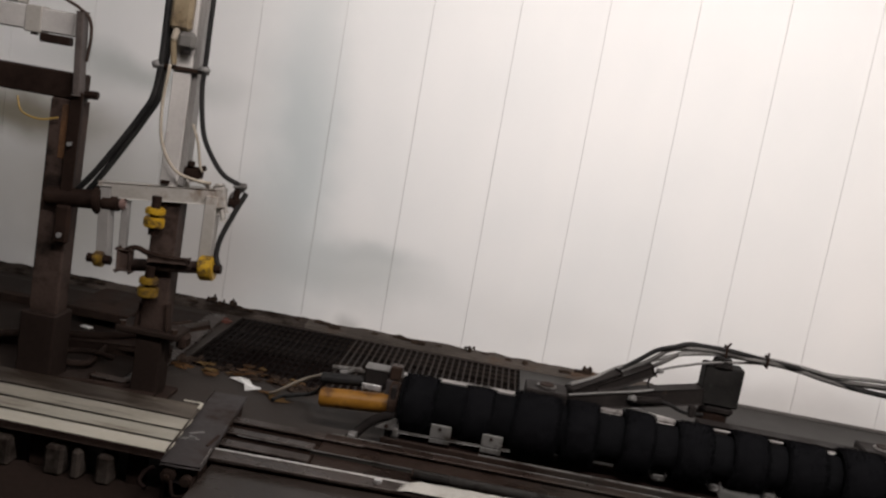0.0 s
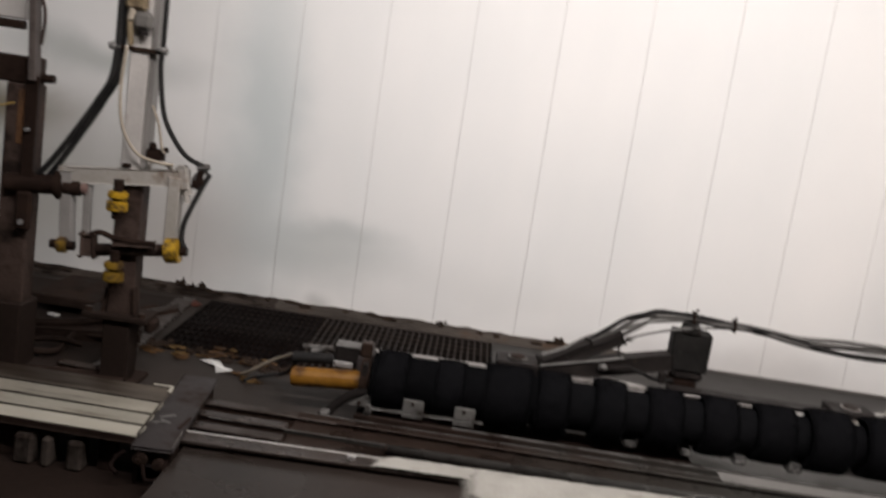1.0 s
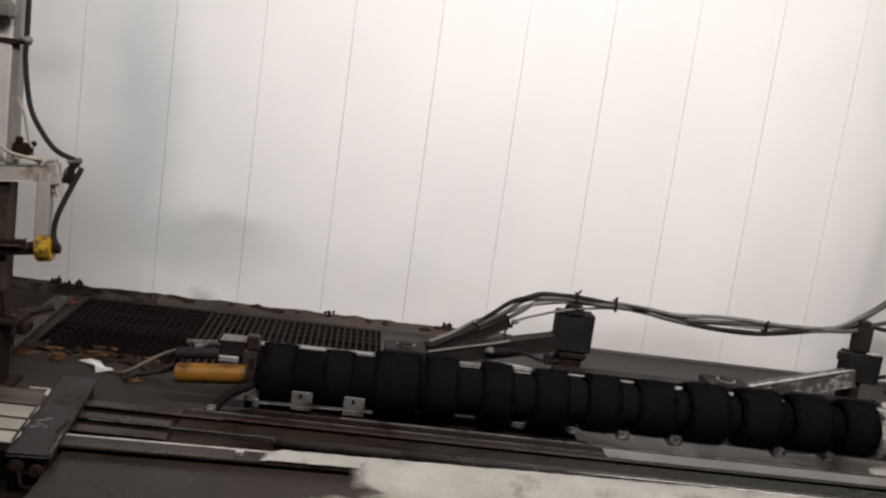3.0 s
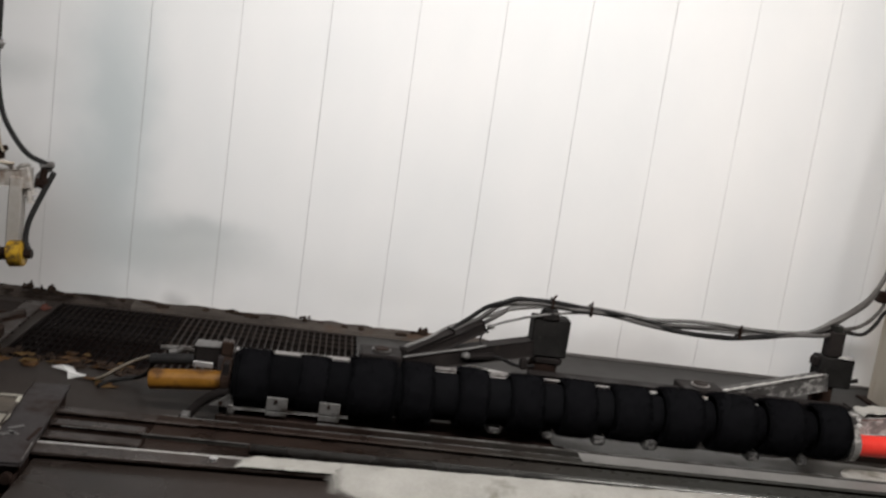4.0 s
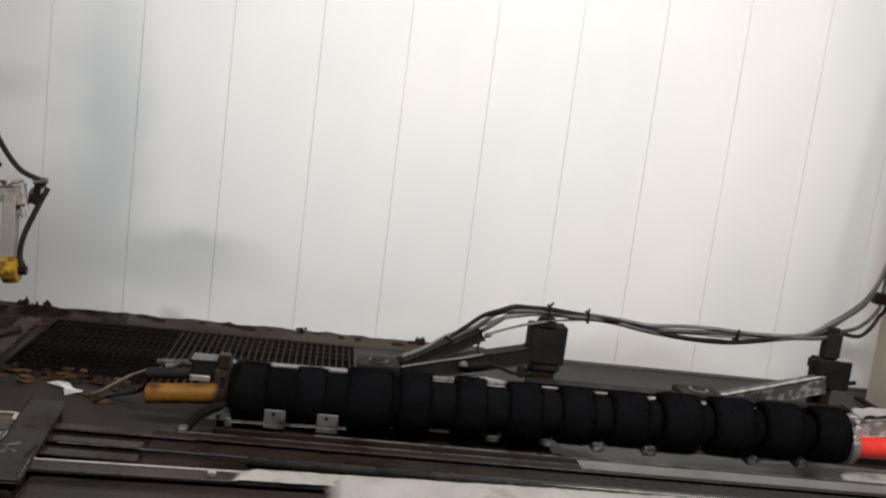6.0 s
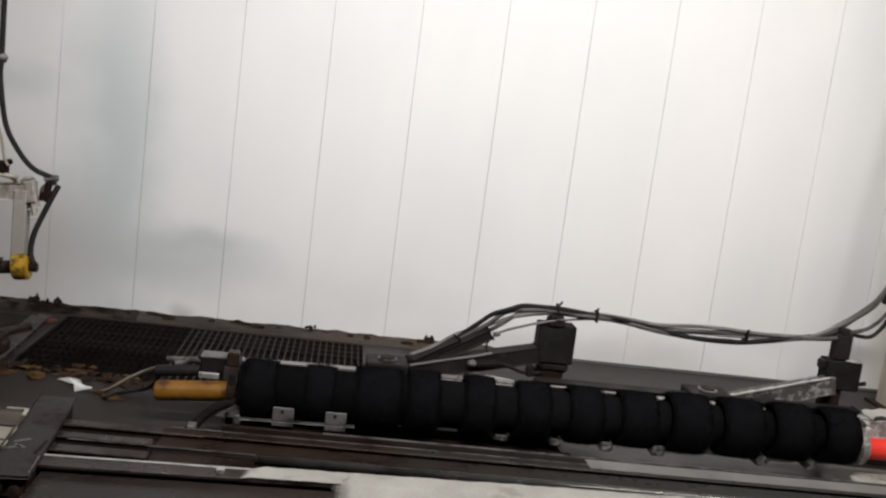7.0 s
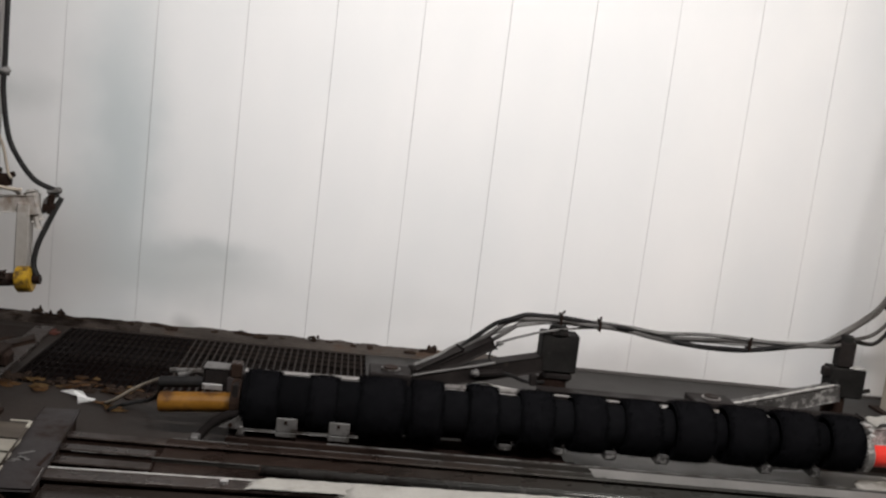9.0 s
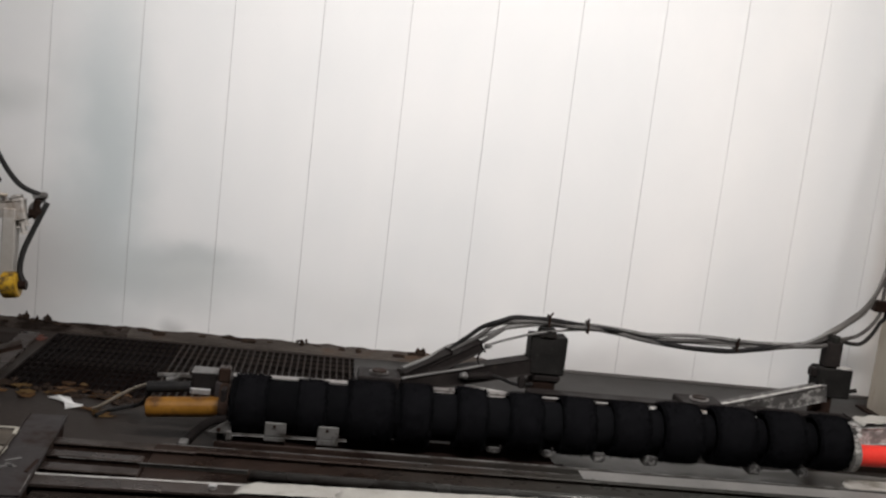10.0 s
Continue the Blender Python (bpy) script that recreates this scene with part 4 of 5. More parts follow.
part("base_block", box(-2.04, -1.88, LY - 0.08, LY + 0.09, 0.0, 0.30, 0.008), M_LOWFLOOR, post)
part("upper_arm", box(-3.2, -1.96, LY - 0.04, LY + 0.04, 1.49, 1.588, 0.006), M_GREYTUBE, post)
part("joint_plate", box(-2.17, -2.10, LY - 0.048, LY + 0.03, 1.482, 1.594, 0.004), M_GREYARM, post)
part("bolt", rod((-2.135, LY - 0.02, 1.472), (-2.135, LY - 0.02, 1.484), 0.016, seg=6), M_DARK, post)
part("junction_box", box(-2.40, -2.20, LY - 0.05, LY + 0.04, 1.594, 1.74, 0.006), M_GREYARM, post)
part("lower_arm", box(-3.2, -1.90, LY - 0.05, LY + 0.05, 1.232, 1.342, 0.006), M_DARK, post)
part("bracket", box(-2.085, -1.955, LY - 0.08, LY - 0.03, 1.45, 1.487, 0.006), M_DARK, post)
part("stub_shaft", rod((-1.99, LY - 0.05, 0.812), (-1.775, LY - 0.05, 0.832), 0.042, seg=20, bevel=0.005), M_DARK, post)
part("stub_flange", rod((-1.775, LY - 0.05, 0.832), (-1.742, LY - 0.05, 0.835), 0.062, seg=20, bevel=0.006), M_DARK, post)
part("knee_bracket", box(-1.935, -1.865, LY - 0.09, LY - 0.05, 0.62, 0.79, 0.012), M_DARK, post)
part("bolt", rod((-1.90, LY - 0.10, 0.66), (-1.90, LY - 0.09, 0.66), 0.012, seg=6), M_STEEL, post)
part("bolt", rod((-1.90, LY - 0.10, 1.05), (-1.90, LY - 0.052, 1.05), 0.010, seg=6), M_STEEL, post)
part("rust_patch", box(-1.965, -1.93, LY - 0.053, LY - 0.048, 0.98, 1.21, 0.002), M_RUSTPATCH, post, "patch of raw rust")
part("arm_stub", rod((-1.90, LY - 0.03, 1.262), (-1.825, LY - 0.03, 1.266), 0.018, seg=10, bevel=0.004), M_DARK, post)
part("stub_nut", rod((-1.925, LY - 0.03, 0.838), (-1.90, LY - 0.03, 0.84), 0.055, seg=8), M_DARK, post)
part("hose", sweep([(-2.2, LY - 0.06, 1.80), (-2.03, LY - 0.07, 1.66), (-1.935, LY - 0.07, 1.615), (-1.882, LY - 0.07, 1.575), (-1.868, LY - 0.07, 1.50), (-1.876, LY - 0.07, 1.40)], 0.007, 8), M_BROWNPOST, post, smooth=True)
part("wire", sweep([(-2.16, LY - 0.06, 1.21), (-2.13, LY - 0.07, 1.15), (-2.05, LY - 0.07, 1.13), (-1.97, LY - 0.07, 1.15)], 0.0045, 6), M_WIRE, post, "thin yellow wire")

unit = thing("wheel_washer", (-1.466, LY, 0), "grey tube frame with yellow caps on a dark post", "wheel washer")
part("lower_post", box(-1.521, -1.411, LY - 0.05, LY + 0.05, 0, 0.89, 0.005), M_BROWNPOST, unit)
part("base_plate", box(-1.586, -1.366, LY - 0.12, LY + 0.12, 0, 0.02, 0.003), M_OIL, unit)
part("base_sleeve", box(-1.523, -1.408, LY - 0.065, LY + 0.065, 0.02, 0.29, 0.005), M_LOWFLOOR, unit)
flange = part("flange", box(-1.615, -1.335, LY - 0.085, LY + 0.085, 0.29, 0.318, 0.006), M_LOWFLOOR, unit)
for x in (-1.590, -1.360):
    part("nut", rod((x, LY - 0.06, 0.318), (x, LY - 0.06, 0.336), 0.016, seg=6), M_RUST, flange)
part("gusset", bar((-1.535, LY - 0.04, 0.318), (-1.520, LY - 0.04, 0.43), 0.014, 0.05, 0.004, up=(0, 1, 0)), M_OIL, unit)
part("gusset", bar((-1.395, LY - 0.04, 0.318), (-1.410, LY - 0.04, 0.44), 0.014, 0.05, 0.004, up=(0, 1, 0)), M_OIL, unit)
part("side_bracket", box(-1.36, -1.315, LY - 0.03, LY + 0.06, 0.24, 0.30, 0.012), M_OIL, unit)
part("upper_tube", box(-1.515, -1.437, LY - 0.05, LY + 0.045, 0.89, 2.7, 0.005), M_GREYTUBE, unit)
# Separate darker strip holds the shade on the tube's side.
part("tube_shaded_side", box(-1.437, -1.412, LY - 0.035, LY + 0.045, 0.89, 2.7, 0.004), M_EDGE, unit, "side of the tube with its shade in a darker grey")
valve = part("clamp_valve", box(-1.415, -1.335, LY - 0.055, LY - 0.015, 0.985, 1.045, 0.012), M_DARK, unit, "dark valve over the cross bar")
part("knob", rod((-1.385, LY - 0.05, 1.045), (-1.385, LY - 0.05, 1.068), 0.016, seg=12, bevel=0.004), M_DARK, valve)
part("knob", rod((-1.348, LY - 0.05, 1.035), (-1.320, LY - 0.05, 1.05), 0.012, seg=10, bevel=0.003), M_DARK, valve)
part("arch", sweep([(-1.395, LY - 0.045, 0.955), (-1.390, LY - 0.045, 0.985), (-1.350, LY - 0.045, 0.992), (-1.310, LY - 0.045, 0.98), (-1.290, LY - 0.045, 0.955)], 0.010, 8), M_GREYARM, unit, smooth=True)
part("cross_bar", bar((-1.761, LY - 0.03, 0.880), (-1.231, LY - 0.03, 0.938), 0.07, 0.065, 0.005), M_GREYARM, unit)
part("side_plate", bar((-1.731, LY - 0.05, 0.90), (-1.711, LY - 0.05, 0.57), 0.05, 0.06, 0.004, up=(0, 1, 0)), M_EDGE, unit)
part("side_plate", bar((-1.641, LY - 0.05, 0.85), (-1.631, LY - 0.05, 0.55), 0.03, 0.035, 0.004, up=(0, 1, 0)), M_EDGE, unit)
part("side_plate", bar((-1.271, LY - 0.05, 0.94), (-1.271, LY - 0.05, 0.61), 0.05, 0.066, 0.004, up=(0, 1, 0)), M_GREYARM, unit)
part("hub", rod((-1.742, LY - 0.06, 0.826), (-1.665, LY - 0.06, 0.833), 0.032, seg=18, bevel=0.006), M_DARK, unit)
part("hub_pin", rod((-1.665, LY - 0.06, 0.834), (-1.635, LY - 0.06, 0.836), 0.026, seg=14, bevel=0.008), M_RUSTY, unit, "rusty pin end")
part("bolt", box(-1.504, -1.468, LY - 0.065, LY - 0.046, 0.95, 0.968, 0.003), M_DARK, unit)
part("crank", bar((-1.228, LY - 0.06, 0.90), (-1.214, LY - 0.06, 0.84), 0.02, 0.035, 0.008, up=(0, 1, 0)), M_GREYARM, unit)
part("lower_pipe", rod((-1.626, LY - 0.06, 0.578), (-1.246, LY - 0.06, 0.632), 0.027, seg=18), M_BROWNPOST, unit, smooth=True)
part("clevis", bar((-1.631, LY - 0.09, 0.605), (-1.576, LY - 0.09, 0.607), 0.03, 0.09, 0.012), M_BROWNPOST, unit)
part("yoke_line", sweep([(-1.615, LY - 0.09, 0.60), (-1.60, LY - 0.09, 0.648), (-1.555, LY - 0.095, 0.668), (-1.505, LY - 0.095, 0.655), (-1.42, LY - 0.095, 0.648), (-1.325, LY - 0.09, 0.652)], 0.012, 8), M_DARK, unit, smooth=True)
part("yoke_plate", bar((-1.50, LY - 0.085, 0.632), (-1.33, LY - 0.085, 0.646), 0.035, 0.022, 0.006), M_BROWNPOST, unit)
for a, c, r in (((-1.736, LY - 0.09, 0.588), (-1.694, LY - 0.09, 0.591), 0.034), ((-1.276, LY - 0.09, 0.632), (-1.216, LY - 0.09, 0.64), 0.053)):
    cap = part("cap", rod(a, c, r, seg=24, bevel=0.006), M_YELLOW if r > 0.04 else M_YELLOW2, unit, "yellow plastic bearing cap")
    part("nut", rod((a[0] - 0.03, a[1], a[2]), (c[0] + 0.03, c[1], c[2]), 0.02, seg=8), M_DARK, cap)
for x, z in ((-1.498, 0.815), (-1.488, 0.515)):
    cap = part("cap", rod((x, LY - 0.09, z - 0.048), (x, LY - 0.09, z - 0.004), 0.044, seg=24, bevel=0.006), M_YELLOW if z > 0.6 else M_YELLOW2, unit, "yellow plastic bearing cap")
    part("upper_ring", rod((x, LY - 0.09, z + 0.006), (x, LY - 0.09, z + 0.036), 0.042, seg=24, bevel=0.006), M_YELLOW if z > 0.6 else M_YELLOW2, cap)
    part("pin", rod((x, LY - 0.09, z - 0.08), (x, LY - 0.09, z + 0.085), 0.02, seg=10), M_DARK, cap)
part("valve_body", box(-1.538, -1.448, LY - 0.10, LY - 0.051, 1.592, 1.80, 0.014), M_AMBER, unit, "cloudy amber valve body")
part("valve_head", box(-1.535, -1.448, LY - 0.10, LY - 0.051, 1.80, 2.0, 0.008), M_BROWNPOST, unit)
part("valve_block", box(-1.500, -1.420, LY - 0.10, LY - 0.051, 1.515, 1.592, 0.018), M_BOWL, unit, "smoky filter bowl")
part("valve_neck", rod((-1.515, LY - 0.08, 1.55), (-1.505, LY - 0.08, 1.605), 0.015, seg=12, bevel=0.004), M_BHOSE, unit, "dull brass fitting")
part("valve_stem", rod((-1.46, LY - 0.075, 1.498), (-1.46, LY - 0.075, 1.516), 0.02, seg=12), M_BLACKPAINT, unit)
part("valve_tee", rod((-1.506, LY - 0.075, 1.45), (-1.518, LY - 0.075, 1.56), 0.013, seg=12, bevel=0.004), M_AMBER, unit, "dull brass tee")
part("hose_clip", box(-1.581, -1.361, LY - 0.06, LY - 0.047, 1.43, 1.448, 0.002), M_RUST, unit)
part("hose_knot", lump(-1.576, LY - 0.07, 1.44, 0.024, 0.02, 0.018, 3), M_LHOSE, unit, smooth=True)
part("hose_knot", lump(-1.376, LY - 0.07, 1.45, 0.026, 0.02, 0.016, 5), M_LHOSE, unit, smooth=True)
part("elbow", sweep([(-1.246, LY - 0.03, 0.91), (-1.206, LY - 0.03, 0.912), (-1.198, LY - 0.03, 0.95), (-1.156, LY - 0.03, 0.985)], 0.012, 10), M_GHOSE, unit, smooth=True)
part("elbow", rod((-1.195, LY - 0.04, 0.993), (-1.140, LY - 0.04, 1.000), 0.014, seg=12, bevel=0.004), M_LHOSE, unit)
part("tee", rod((-1.182, LY - 0.04, 0.90), (-1.176, LY - 0.04, 0.985), 0.014, seg=12, bevel=0.004), M_DARK, unit)
part("tee_nut", rod((-1.205, LY - 0.04, 0.922), (-1.155, LY - 0.04, 0.93), 0.018, seg=6), M_DARK, unit)
part("clamp_ring", rod((-1.258, LY - 0.065, 0.972), (-1.25, LY - 0.02, 0.972), 0.022, seg=16, bevel=0.005), M_GREYARM, unit)
part("fork", bar((-1.256, LY - 0.05, 0.985), (-1.221, LY - 0.05, 0.87), 0.04, 0.035, 0.005, up=(0, 1, 0)), M_GREYARM, unit)
HOSES = [
    ("thick black hose down the washer", M_HOSE, 0.0135, [(-1.560, LY - 0.07, 2.6), (-1.560, LY - 0.07, 1.75), (-1.560, LY - 0.07, 1.45), (-1.575, LY - 0.07, 1.31), (-1.616, LY - 0.07, 1.225), (-1.678, LY - 0.07, 1.118), (-1.780, LY - 0.07, 0.958), (-1.86, LY - 0.05, 0.86)]),
    ("thick black hose down the washer", M_HOSE, 0.0135, [(-1.556, LY - 0.035, 2.6), (-1.556, LY - 0.035, 1.75), (-1.553, LY - 0.035, 1.45), (-1.560, LY - 0.045, 1.31), (-1.598, LY - 0.05, 1.225), (-1.657, LY - 0.05, 1.118), (-1.752, LY - 0.05, 0.958), (-1.82, LY - 0.04, 0.86)]),
    ("slim black hose to the elbow", M_HOSE, 0.0105, [(-1.372, LY - 0.07, 2.6), (-1.375, LY - 0.07, 1.75), (-1.374, LY - 0.07, 1.48), (-1.374, LY - 0.07, 1.367), (-1.348, LY - 0.07, 1.207), (-1.307, LY - 0.07, 1.119), (-1.24, LY - 0.06, 1.035), (-1.160, LY - 0.04, 0.998)]),
    ("short black hose to a bearing cap", M_HOSE, 0.0115, [(-1.138, LY - 0.04, 0.972), (-1.175, LY - 0.05, 0.88), (-1.212, LY - 0.07, 0.77), (-1.218, LY - 0.08, 0.69), (-1.195, LY - 0.09, 0.64), (-1.232, LY - 0.09, 0.632)]),
    ("thin pale air line", M_BHOSE, 0.007, [(-1.516, LY - 0.085, 1.45), (-1.528, LY - 0.085, 1.27), (-1.505, LY - 0.09, 1.12), (-1.435, LY - 0.09, 1.02), (-1.345, LY - 0.075, 0.992), (-1.285, LY - 0.065, 0.99)]),
    ("thin pale air line", M_BHOSE, 0.006, [(-1.40, LY - 0.05, 1.22), (-1.366, LY - 0.06, 1.15), (-1.345, LY - 0.06, 1.06), (-1.33, LY - 0.06, 1.03)]),
]
for lab, mat, r, pts in HOSES:
    h = thing("hose", pts[0], lab, "hose", "washer hoses")
    part("tube", sweep(pts, r, 10, 8), mat, h, smooth=True)

# low frames and hoses on the floor round the posts
# Thin sheet that makes the floor round the posts darker.
mat = thing("dark_floor_sheet", (-1.9, 4.5, 0), "dark brown sheet on the floor round the posts", "floor plate")
part("plate", box(-3.4, -1.56, 3.87, 5.6, 0.0, 0.006, 0.002), M_BROWNPLATE, mat)
fr = thing("floor_frame", (-1.9, 4.6, 0), "low dark steel frame bolted to the floor", "frame")
part("channel", box(-2.9, -1.65, 5.1, 5.16, 0, 0.05, 0.004), M_OIL, fr)
part("channel", bar((-2.75, 4.30, 0.03), (-1.56, 4.66, 0.03), 0.07, 0.06, 0.005), M_OIL, fr)
part("channel", bar((-1.84, 3.93, 0.025), (-1.40, 3.985, 0.025), 0.045, 0.05, 0.005), M_OIL, fr)
part("plate", box(-2.24, -1.90, 4.92, 5.42, 0.05, 0.10, 0.006), M_OIL, fr)
part("plate", box(-1.86, -1.62, 4.55, 4.9, 0.03, 0.045, 0.003), M_OIL, fr)
part("bracket", bar((-1.735, 4.13, 0.02), (-1.57, 4.12, 0.02), 0.05, 0.04, 0.006), M_RUST, fr)
part("angle", box(-1.72, -1.60, 4.62, 4.70, 0.045, 0.13, 0.006), M_RUST, fr)

part("pedal", bar((-1.62, 4.62, 0.14), (-1.40, 4.70, 0.20), 0.08, 0.02, 0.005), M_RUST, fr)
part("floor_joint", bar((-1.56, 3.93, 0.008), (-1.62, 5.62, 0.008), 0.10, 0.014, 0.003), M_SLAT, fr, "grey steel strip beside the grating")
for r, pts in ((0.016, [(-2.10, 4.20, 0.03), (-1.964, 4.226, 0.03), (-1.832, 4.26, 0.03), (-1.832, 4.38, 0.03), (-1.849, 4.546, 0.04), (-1.865, 4.72, 0.05), (-1.865, 4.9, 0.06)]),
               (0.022, [(-2.5, 4.22, 0.05), (-2.22, 4.40, 0.07), (-2.09, 4.50, 0.07), (-1.924, 4.578, 0.07), (-1.845, 4.664, 0.07), (-1.787, 4.81, 0.06), (-1.724, 5.05, 0.05), (-1.67, 5.25, 0.03)]),
               (0.014, [(-1.96, 4.34, 0.05), (-1.90, 4.36, 0.055), (-1.83, 4.375, 0.055), (-1.76, 4.42, 0.03)]),
               (0.016, [(-1.9, 4.0, 0.02), (-1.75, 4.06, 0.02), (-1.6, 4.08, 0.02), (-1.5, 4.16, 0.02)])):
    h = thing("floor_hose", pts[0], "black hose lying on the wet floor", "hose", "floor hoses")
    part("tube", sweep(pts, r, 8, 6), M_OIL, h, smooth=True)
# Short pale bar for the dab on the floor near the posts.
b = bar((-2.125, 4.897, 0.012), (-2.075, 4.874, 0.014), 0.03, 0.006, 0.002)
solid("scrap", b, M_PAPER, "small pale dab on the dark floor", "scrap")

# ---- grating, its dirt and the foam ----
grate = thing("floor_grating", (-0.65, 5.17, 0), "dirty dark square-mesh floor grating over a pit", "grating")
G = 0.037
bearing = box(-0.0042, 0.0042, PIT[2], PIT[3], -0.016, -0.002, 0)
bearing_mesh = bpy.data.meshes.new("bearing_bar")
bmesh.ops.translate(bearing, verts=bearing.verts, vec=(0, -5.17, 0))
bearing.to_mesh(bearing_mesh)
bearing.free()
bearing_mesh.materials.append(M_GRATE)
clean_mesh = bearing_mesh.copy()
clean_mesh.materials[0] = M_GRATE2
cross = box(PIT[0], PIT[1], -0.0045, 0.0045, -0.0125, -0.007, 0)
cross_mesh = bpy.data.meshes.new("cross_bar")
bmesh.ops.translate(cross, verts=cross.verts, vec=(0.65, 0, 0))
cross.to_mesh(cross_mesh)
cross.free()
cross_mesh.materials.append(M_GRATE)
x = PIT[0] + 0.01
while x < PIT[1]:
    o = new("grate_bar", clean_mesh if x > -0.82 or random.Random(int(x * 1000)).random() < 0.06 else bearing_mesh)
    o.parent, o.location = grate, (x + 0.65, 0, 0)
    x += G
y = PIT[2] + 0.01
while y < PIT[3]:
    o = new("cross_rod", cross_mesh)
    o.parent, o.location = grate, (0, y - 5.17, 0)
    y += 0.095

rng = random.Random(7)


def leaf(x, y, z, size, rng):
    b = bmesh.new()
    a = rng.uniform(0, 6.28)
    pts = []
    for k in range(7):
        t = 2 * math.pi * k / 7
        rr = size * rng.uniform(0.5, 1.1)
        pts.append(b.verts.new((x + rr * math.cos(t + a) * 1.2, y + rr * math.sin(t + a) * 0.8, z + rng.uniform(0, size * 0.3))))
    c = b.verts.new((x, y, z + size * 0.2))
    for k in range(7):
        b.faces.new((pts[k], pts[(k + 1) % 7], c))
    bmesh.ops.solidify(b, geom=b.faces[:], thickness=0.002)
    return b


CLUMPS = [(-1.334, 4.58, 6), (-1.45, 4.58, 4), (-1.25, 4.575, 4), (-1.11, 4.68, 6), (-1.13, 4.76, 3), (-0.97, 4.61, 8), (-0.99, 4.42, 7), (-0.955, 4.35, 4), (-0.93, 4.66, 4), (-1.40, 4.66, 4), (-1.05, 4.62, 4)]
for cx, cy, count in CLUMPS:
    for i in range(count):
        x, y = rng.gauss(cx, 0.03), rng.gauss(cy, 0.022)
        pick = rng.random()
        solid("leaf", leaf(x, y, 0.001 + 0.006 * rng.random(), rng.choice((0.012, 0.018, 0.026, 0.04)), rng), M_LEAF2 if pick < 0.3 else M_LEAF3 if pick < 0.6 else M_LEAF,
              "wet brown leaf scrap beside the grating", "leaf", "leaf litter")
for x, y, size in ((-1.575, 5.57, 0.06), (-1.555, 5.52, 0.05), (-1.60, 5.46, 0.03)):
    solid("leaf", leaf(x, y, 0.004, size, rng), M_REDLEAF, "red-brown leaf on the wet floor", "leaf", "leaf litter")
b = bmesh.new()
outline = [(-1.225, 4.54), (-1.178, 4.563), (-1.129, 4.57), (-1.095, 4.502), (-1.043, 4.467), (-1.042, 4.434), (-1.107, 4.400), (-1.118, 4.44), (-1.131, 4.475), (-1.17, 4.505)]
vs = [b.verts.new((x, y, 0.006 + 0.006 * math.sin(i * 1.7))) for i, (x, y) in enumerate(outline)]
b.faces.new(vs)
bmesh.ops.solidify(b, geom=b.faces[:], thickness=0.004)
solid("scrap", b, M_PAPER, "torn white plastic scrap on the wet floor", "scrap")
h = thing("pale_hose_end", (-0.85, 4.35, 0), "short pale hose end beside the brush motor", "hose")
part("tube", sweep([(-0.71, 4.17, 0.225), (-0.745, 4.23, 0.195), (-0.80, 4.29, 0.155), (-0.86, 4.32, 0.112), (-0.935, 4.36, 0.05), (-0.985, 4.41, 0.012)], 0.0085, 8), M_BHOSE, h, smooth=True)
# Dark curve shaped as the shadow below the pale hose.
h = thing("hose_shadow", (-0.85, 4.4, 0), "dark curve standing for the shadow below the pale hose", "hose")
part("tube", sweep([(-0.69, 4.16, 0.215), (-0.74, 4.30, 0.11), (-0.80, 4.42, 0.04), (-0.87, 4.43, 0.02), (-0.92, 4.39, 0.014), (-0.955, 4.33, 0.010)], 0.010, 8), M_HOSE, h, smooth=True)

b = bmesh.new()
for i in range(30):
    x = rng.uniform(-2.9, 0.75)
    lump(x, WALL_Y - rng.uniform(0.015, 0.09), 0.03, rng.uniform(0.015, 0.05), 0.015, rng.uniform(0.006, 0.018), i, b, 0.6, 1)
for x, s in ((-1.585, 0.03), (-0.12, 0.024), (0.60, 0.028), (-1.72, 0.035), (-2.02, 0.04)):
    for j in range(5):
        lump(x + rng.gauss(0, 0.02), WALL_Y - 0.04, 0.04 + rng.uniform(0, 0.02), s * rng.uniform(0.3, 0.7), 0.012, s * rng.uniform(0.3, 0.8), 90 + j, b, 0.7, 1)
for i in range(70):
    x = rng.uniform(-1.55, -0.75)
    lump(x, rng.gauss(4.64 - 0.17 * (x + 1.1), 0.03), 0.004, rng.uniform(0.01, 0.035), rng.uniform(0.01, 0.03), rng.uniform(0.004, 0.014), i + 200, b, 0.6, 1)
solid("muck", b, M_MUCK, "dark clumps of wet dirt along the ledge", "dirt", kind="stuff")


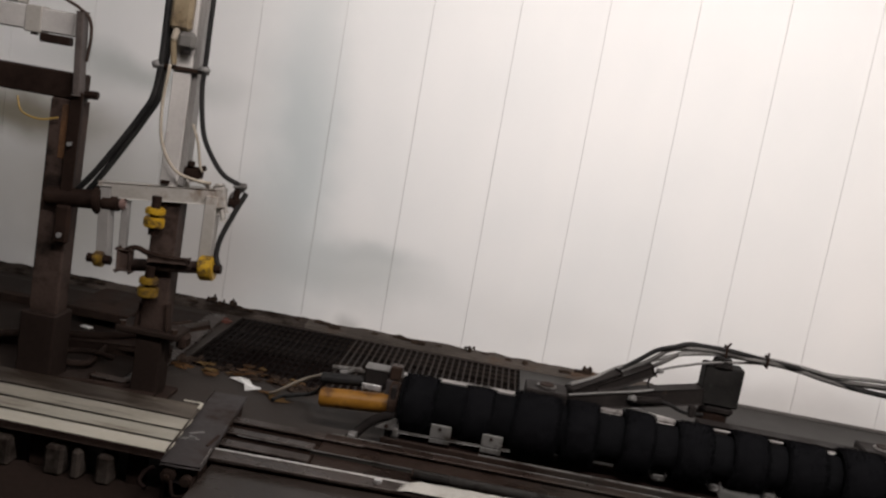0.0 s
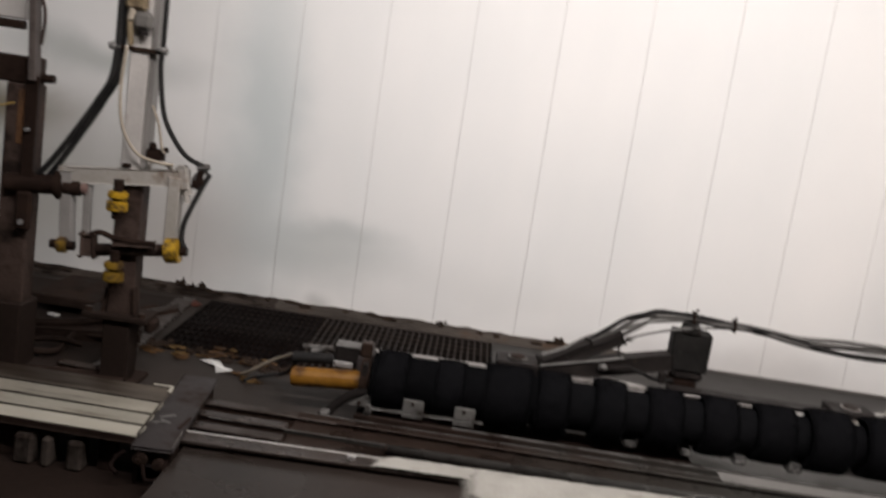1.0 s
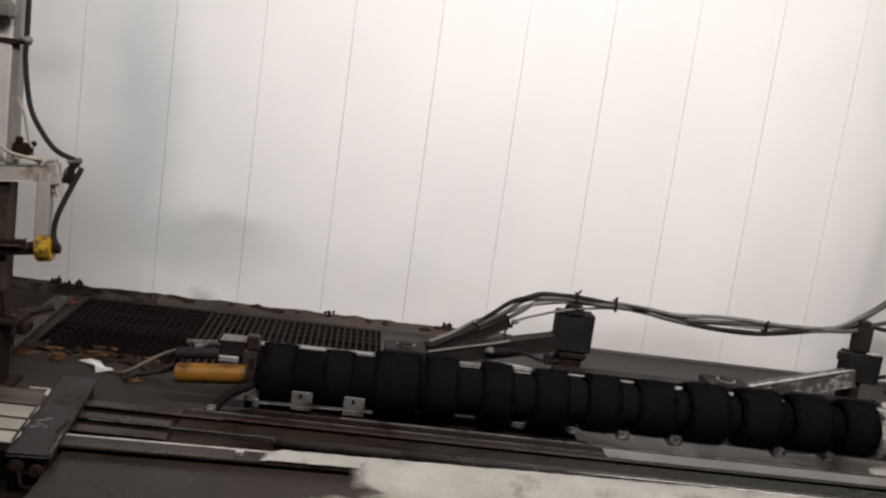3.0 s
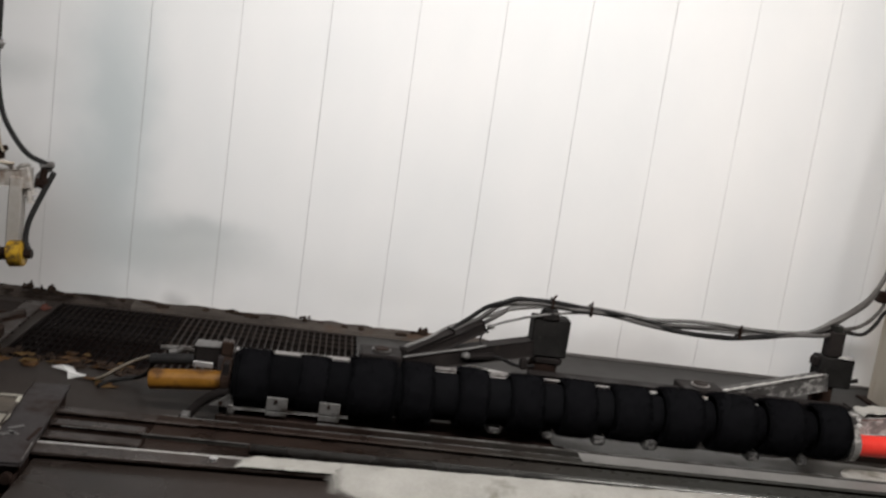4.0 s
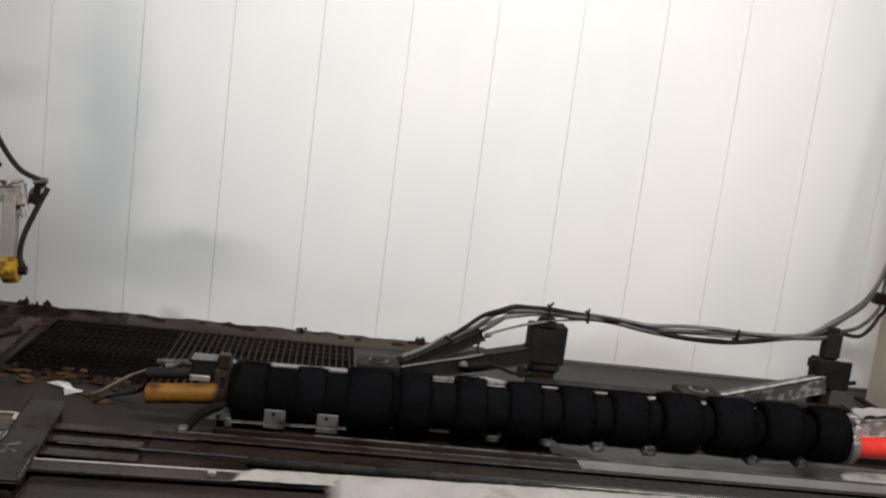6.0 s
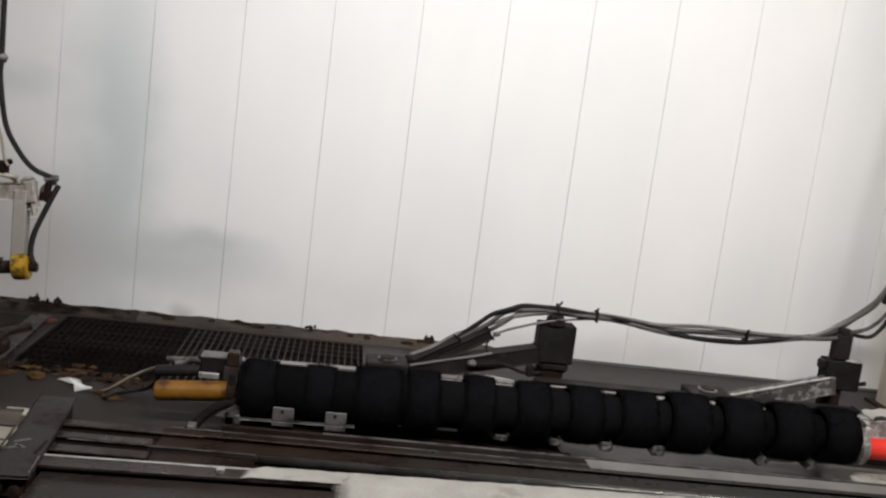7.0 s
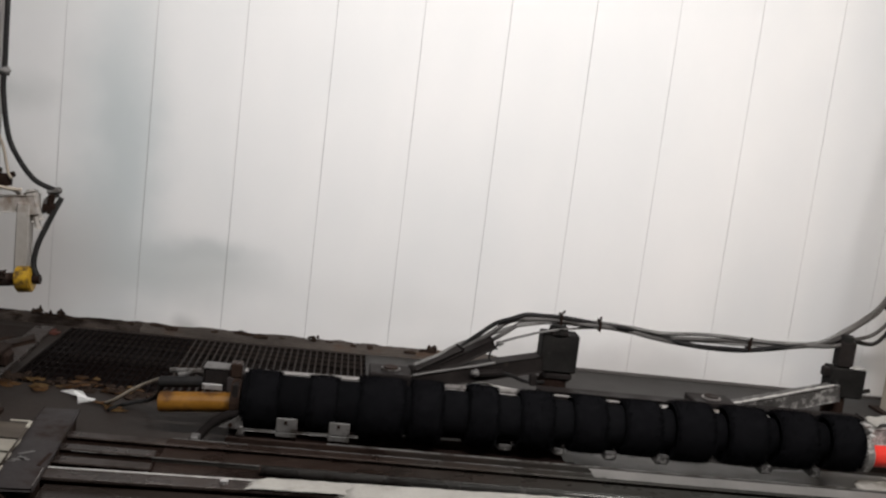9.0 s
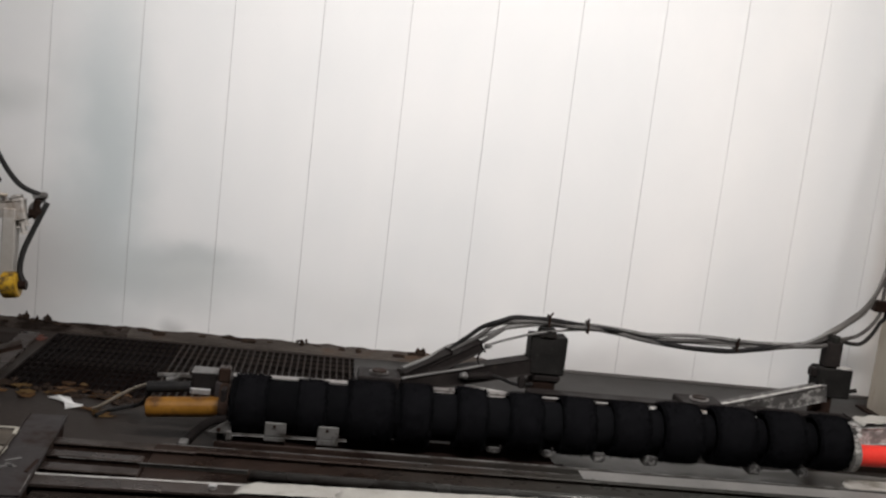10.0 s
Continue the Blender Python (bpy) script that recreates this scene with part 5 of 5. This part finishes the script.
def foam_patch(x0, x1, y0, y1, base, height, cut, seed, step=0.02, freq=2.2, mat=M_FOAM, ramp=0.25, side=0.15, slope=0.0):
    """A lumpy sheet of soap foam that thins out to an uneven edge; base is a height or a function of x, y."""
    b = bmesh.new()
    cover = b.verts.layers.float.new("cover")
    nx, ny = int((x1 - x0) / step), int((y1 - y0) / step)
    cells = {}
    for i in range(nx + 1):
        for j in range(ny + 1):
            x, y = x0 + step * i, y0 + step * j
            e = min(i / (nx * ramp), 1, (nx - i) / (nx * 0.1 + 1), (j + 1) / (ny * side + 1), (ny - j + 1) / (ny * side + 1))
            d = noise.noise(Vector((x * freq, y * freq * 2, seed))) + 0.5 * noise.noise(Vector((x * freq * 3, y * freq * 5, seed + 4)))
            v = d * 0.6 + e - cut
            if v > -0.1:
                fine = 0.5 + 0.5 * noise.noise(Vector((x * 22, y * 22, seed)))
                z = base(x, y) if callable(base) else base
                vert = b.verts.new((x + 0.006 * noise.noise(Vector((x * 31, y * 29, 1))), y + slope * (x + 0.95), z + height * min(1, max(0, v) * 3) * (0.45 + 0.55 * fine)))
                vert[cover] = min(1, max(0, v * 1.6))
                cells[i, j] = vert
    for (i, j), v in list(cells.items()):
        q = [cells.get(k) for k in ((i, j), (i + 1, j), (i + 1, j + 1), (i, j + 1))]
        if all(q):
            b.faces.new(q)
    bmesh.ops.delete(b, geom=[v for v in b.verts if not v.link_faces], context="VERTS")
    return solid("foam", b, mat, "patch of white soap foam on wet steel and floor", "foam", "foam", "stuff", smooth=True)


def over_rail(x, y):
    k = min(1, max(0, (y - 3.33) / 0.04))
    return 0.052 + (RZ - 0.049) * k * k * (3 - 2 * k)


foam_patch(-0.45, 4.4, 2.2, 3.385, 0.052, 0.014, 0.62, 1, mat=M_FOAM2, ramp=0.12)
foam_patch(0.0, 4.4, 3.08, 3.495, over_rail, 0.012, 0.3, 6, ramp=0.06, side=0.04, slope=0.04)
foam_patch(-0.26, 4.4, 3.378, 3.495, RZ + 0.001, 0.010, 0.12, 2, 0.0135, 3, ramp=0.03, side=0.05, slope=0.04)
foam_patch(2.5, 3.12, 4.15, 4.27, lambda x, y: 0.297 + 0.112 * (x - 2.48), 0.03, 0.05, 9, 0.012, 5, ramp=0.05, side=0.2)
foam_patch(0.85, 4.4, 4.002, 4.34, 0.012, 0.012, 0.4, 3, mat=M_FILM, ramp=0.16)
foam_patch(2.40, 4.2, 4.0, 4.14, 0.05, 0.016, 0.05, 31, 0.012, 5, ramp=0.08, side=0.2)
foam_patch(2.42, 3.1, 4.0, 4.2, 0.006, 0.014, 0.15, 13, 0.012, 6, M_FILM, ramp=0.08, side=0.2)
foam_patch(1.14, 4.4, 3.849, 3.952, 0.0685, 0.002, 0.1, 4, 0.01, 3, M_FILM, 0.02)

b = sweep([(1.87, 4.336, 0.297), (2.0, 4.368, 0.321), (2.15, 4.402, 0.349), (2.3, 4.442, 0.376), (2.44, 4.475, 0.402)], 0.008, 8, 14,
          taper=lambda u: 0.7 + 0.9 * max(-0.4, noise.noise(Vector((u * 17, 2, 0)))))
solid("foam", b, M_FOAM3, "dabs of soap foam along the swing arm", "foam", "foam", "stuff", smooth=True)

for k, ((xa, xb), (xc, xd)) in enumerate(zip(RINGS, RINGS[1:])):
    if k > 6:
        m = (xb + xc) / 2
        b = bmesh.new()
        for j in range(4):
            lump(m + rng.uniform(-0.026, 0.026), 4.152 + rng.uniform(-0.006, 0.006), (0.312, 0.310, 0.303, 0.295)[k - 7] + rng.uniform(-0.004, 0.004), rng.uniform(0.008, 0.018), 0.010, rng.uniform(0.003, 0.006), 500 + 9 * k + j, b, 0.6, 2)
        solid("foam", b, M_FOAM3, "dab of soap foam on the brush frame", "foam", "foam", "stuff", smooth=True)
b = bmesh.new()
for j in range(5):
    lump(2.56 + 0.022 * math.cos(1.1 * j), 4.51 + 0.016 * math.sin(1.1 * j), 0.488, rng.uniform(0.010, 0.018), 0.008, 0.004, 700 + j, b, 0.6, 2)
solid("foam", b, M_FOAM3, "dab of soap foam on the pivot block", "foam", "foam", "stuff", smooth=True)
b = bmesh.new()
for j in range(9):
    a = rng.uniform(0.2, 2.6)
    lump(2.40 + rng.uniform(-0.01, 0.05), BY + 0.09 * math.cos(a) - 0.01, bz(2.4) + 0.09 * math.sin(a), rng.uniform(0.006, 0.016), 0.010, rng.uniform(0.004, 0.010), 720 + j, b, 0.7, 2)
solid("foam", b, M_FOAM3, "flecks of soap foam at the shaft end", "foam", "foam", "stuff", smooth=True)
foam_patch(2.25, 2.5, 3.95, 4.05, 0.012, 0.01, 0.45, 21, 0.01, 7, M_FILM, ramp=0.3, side=0.25)

# wall panels, edge to edge with thin open joints
k = -9
while SEAM0 + PITCH * k < X1:
    xa, xb = max(X0, SEAM0 + PITCH * k + 0.0012), min(X1, SEAM0 + PITCH * (k + 1) - 0.0012)
    if xb > xa:
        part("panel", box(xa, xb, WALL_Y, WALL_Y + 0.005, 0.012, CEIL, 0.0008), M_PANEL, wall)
    k += 1
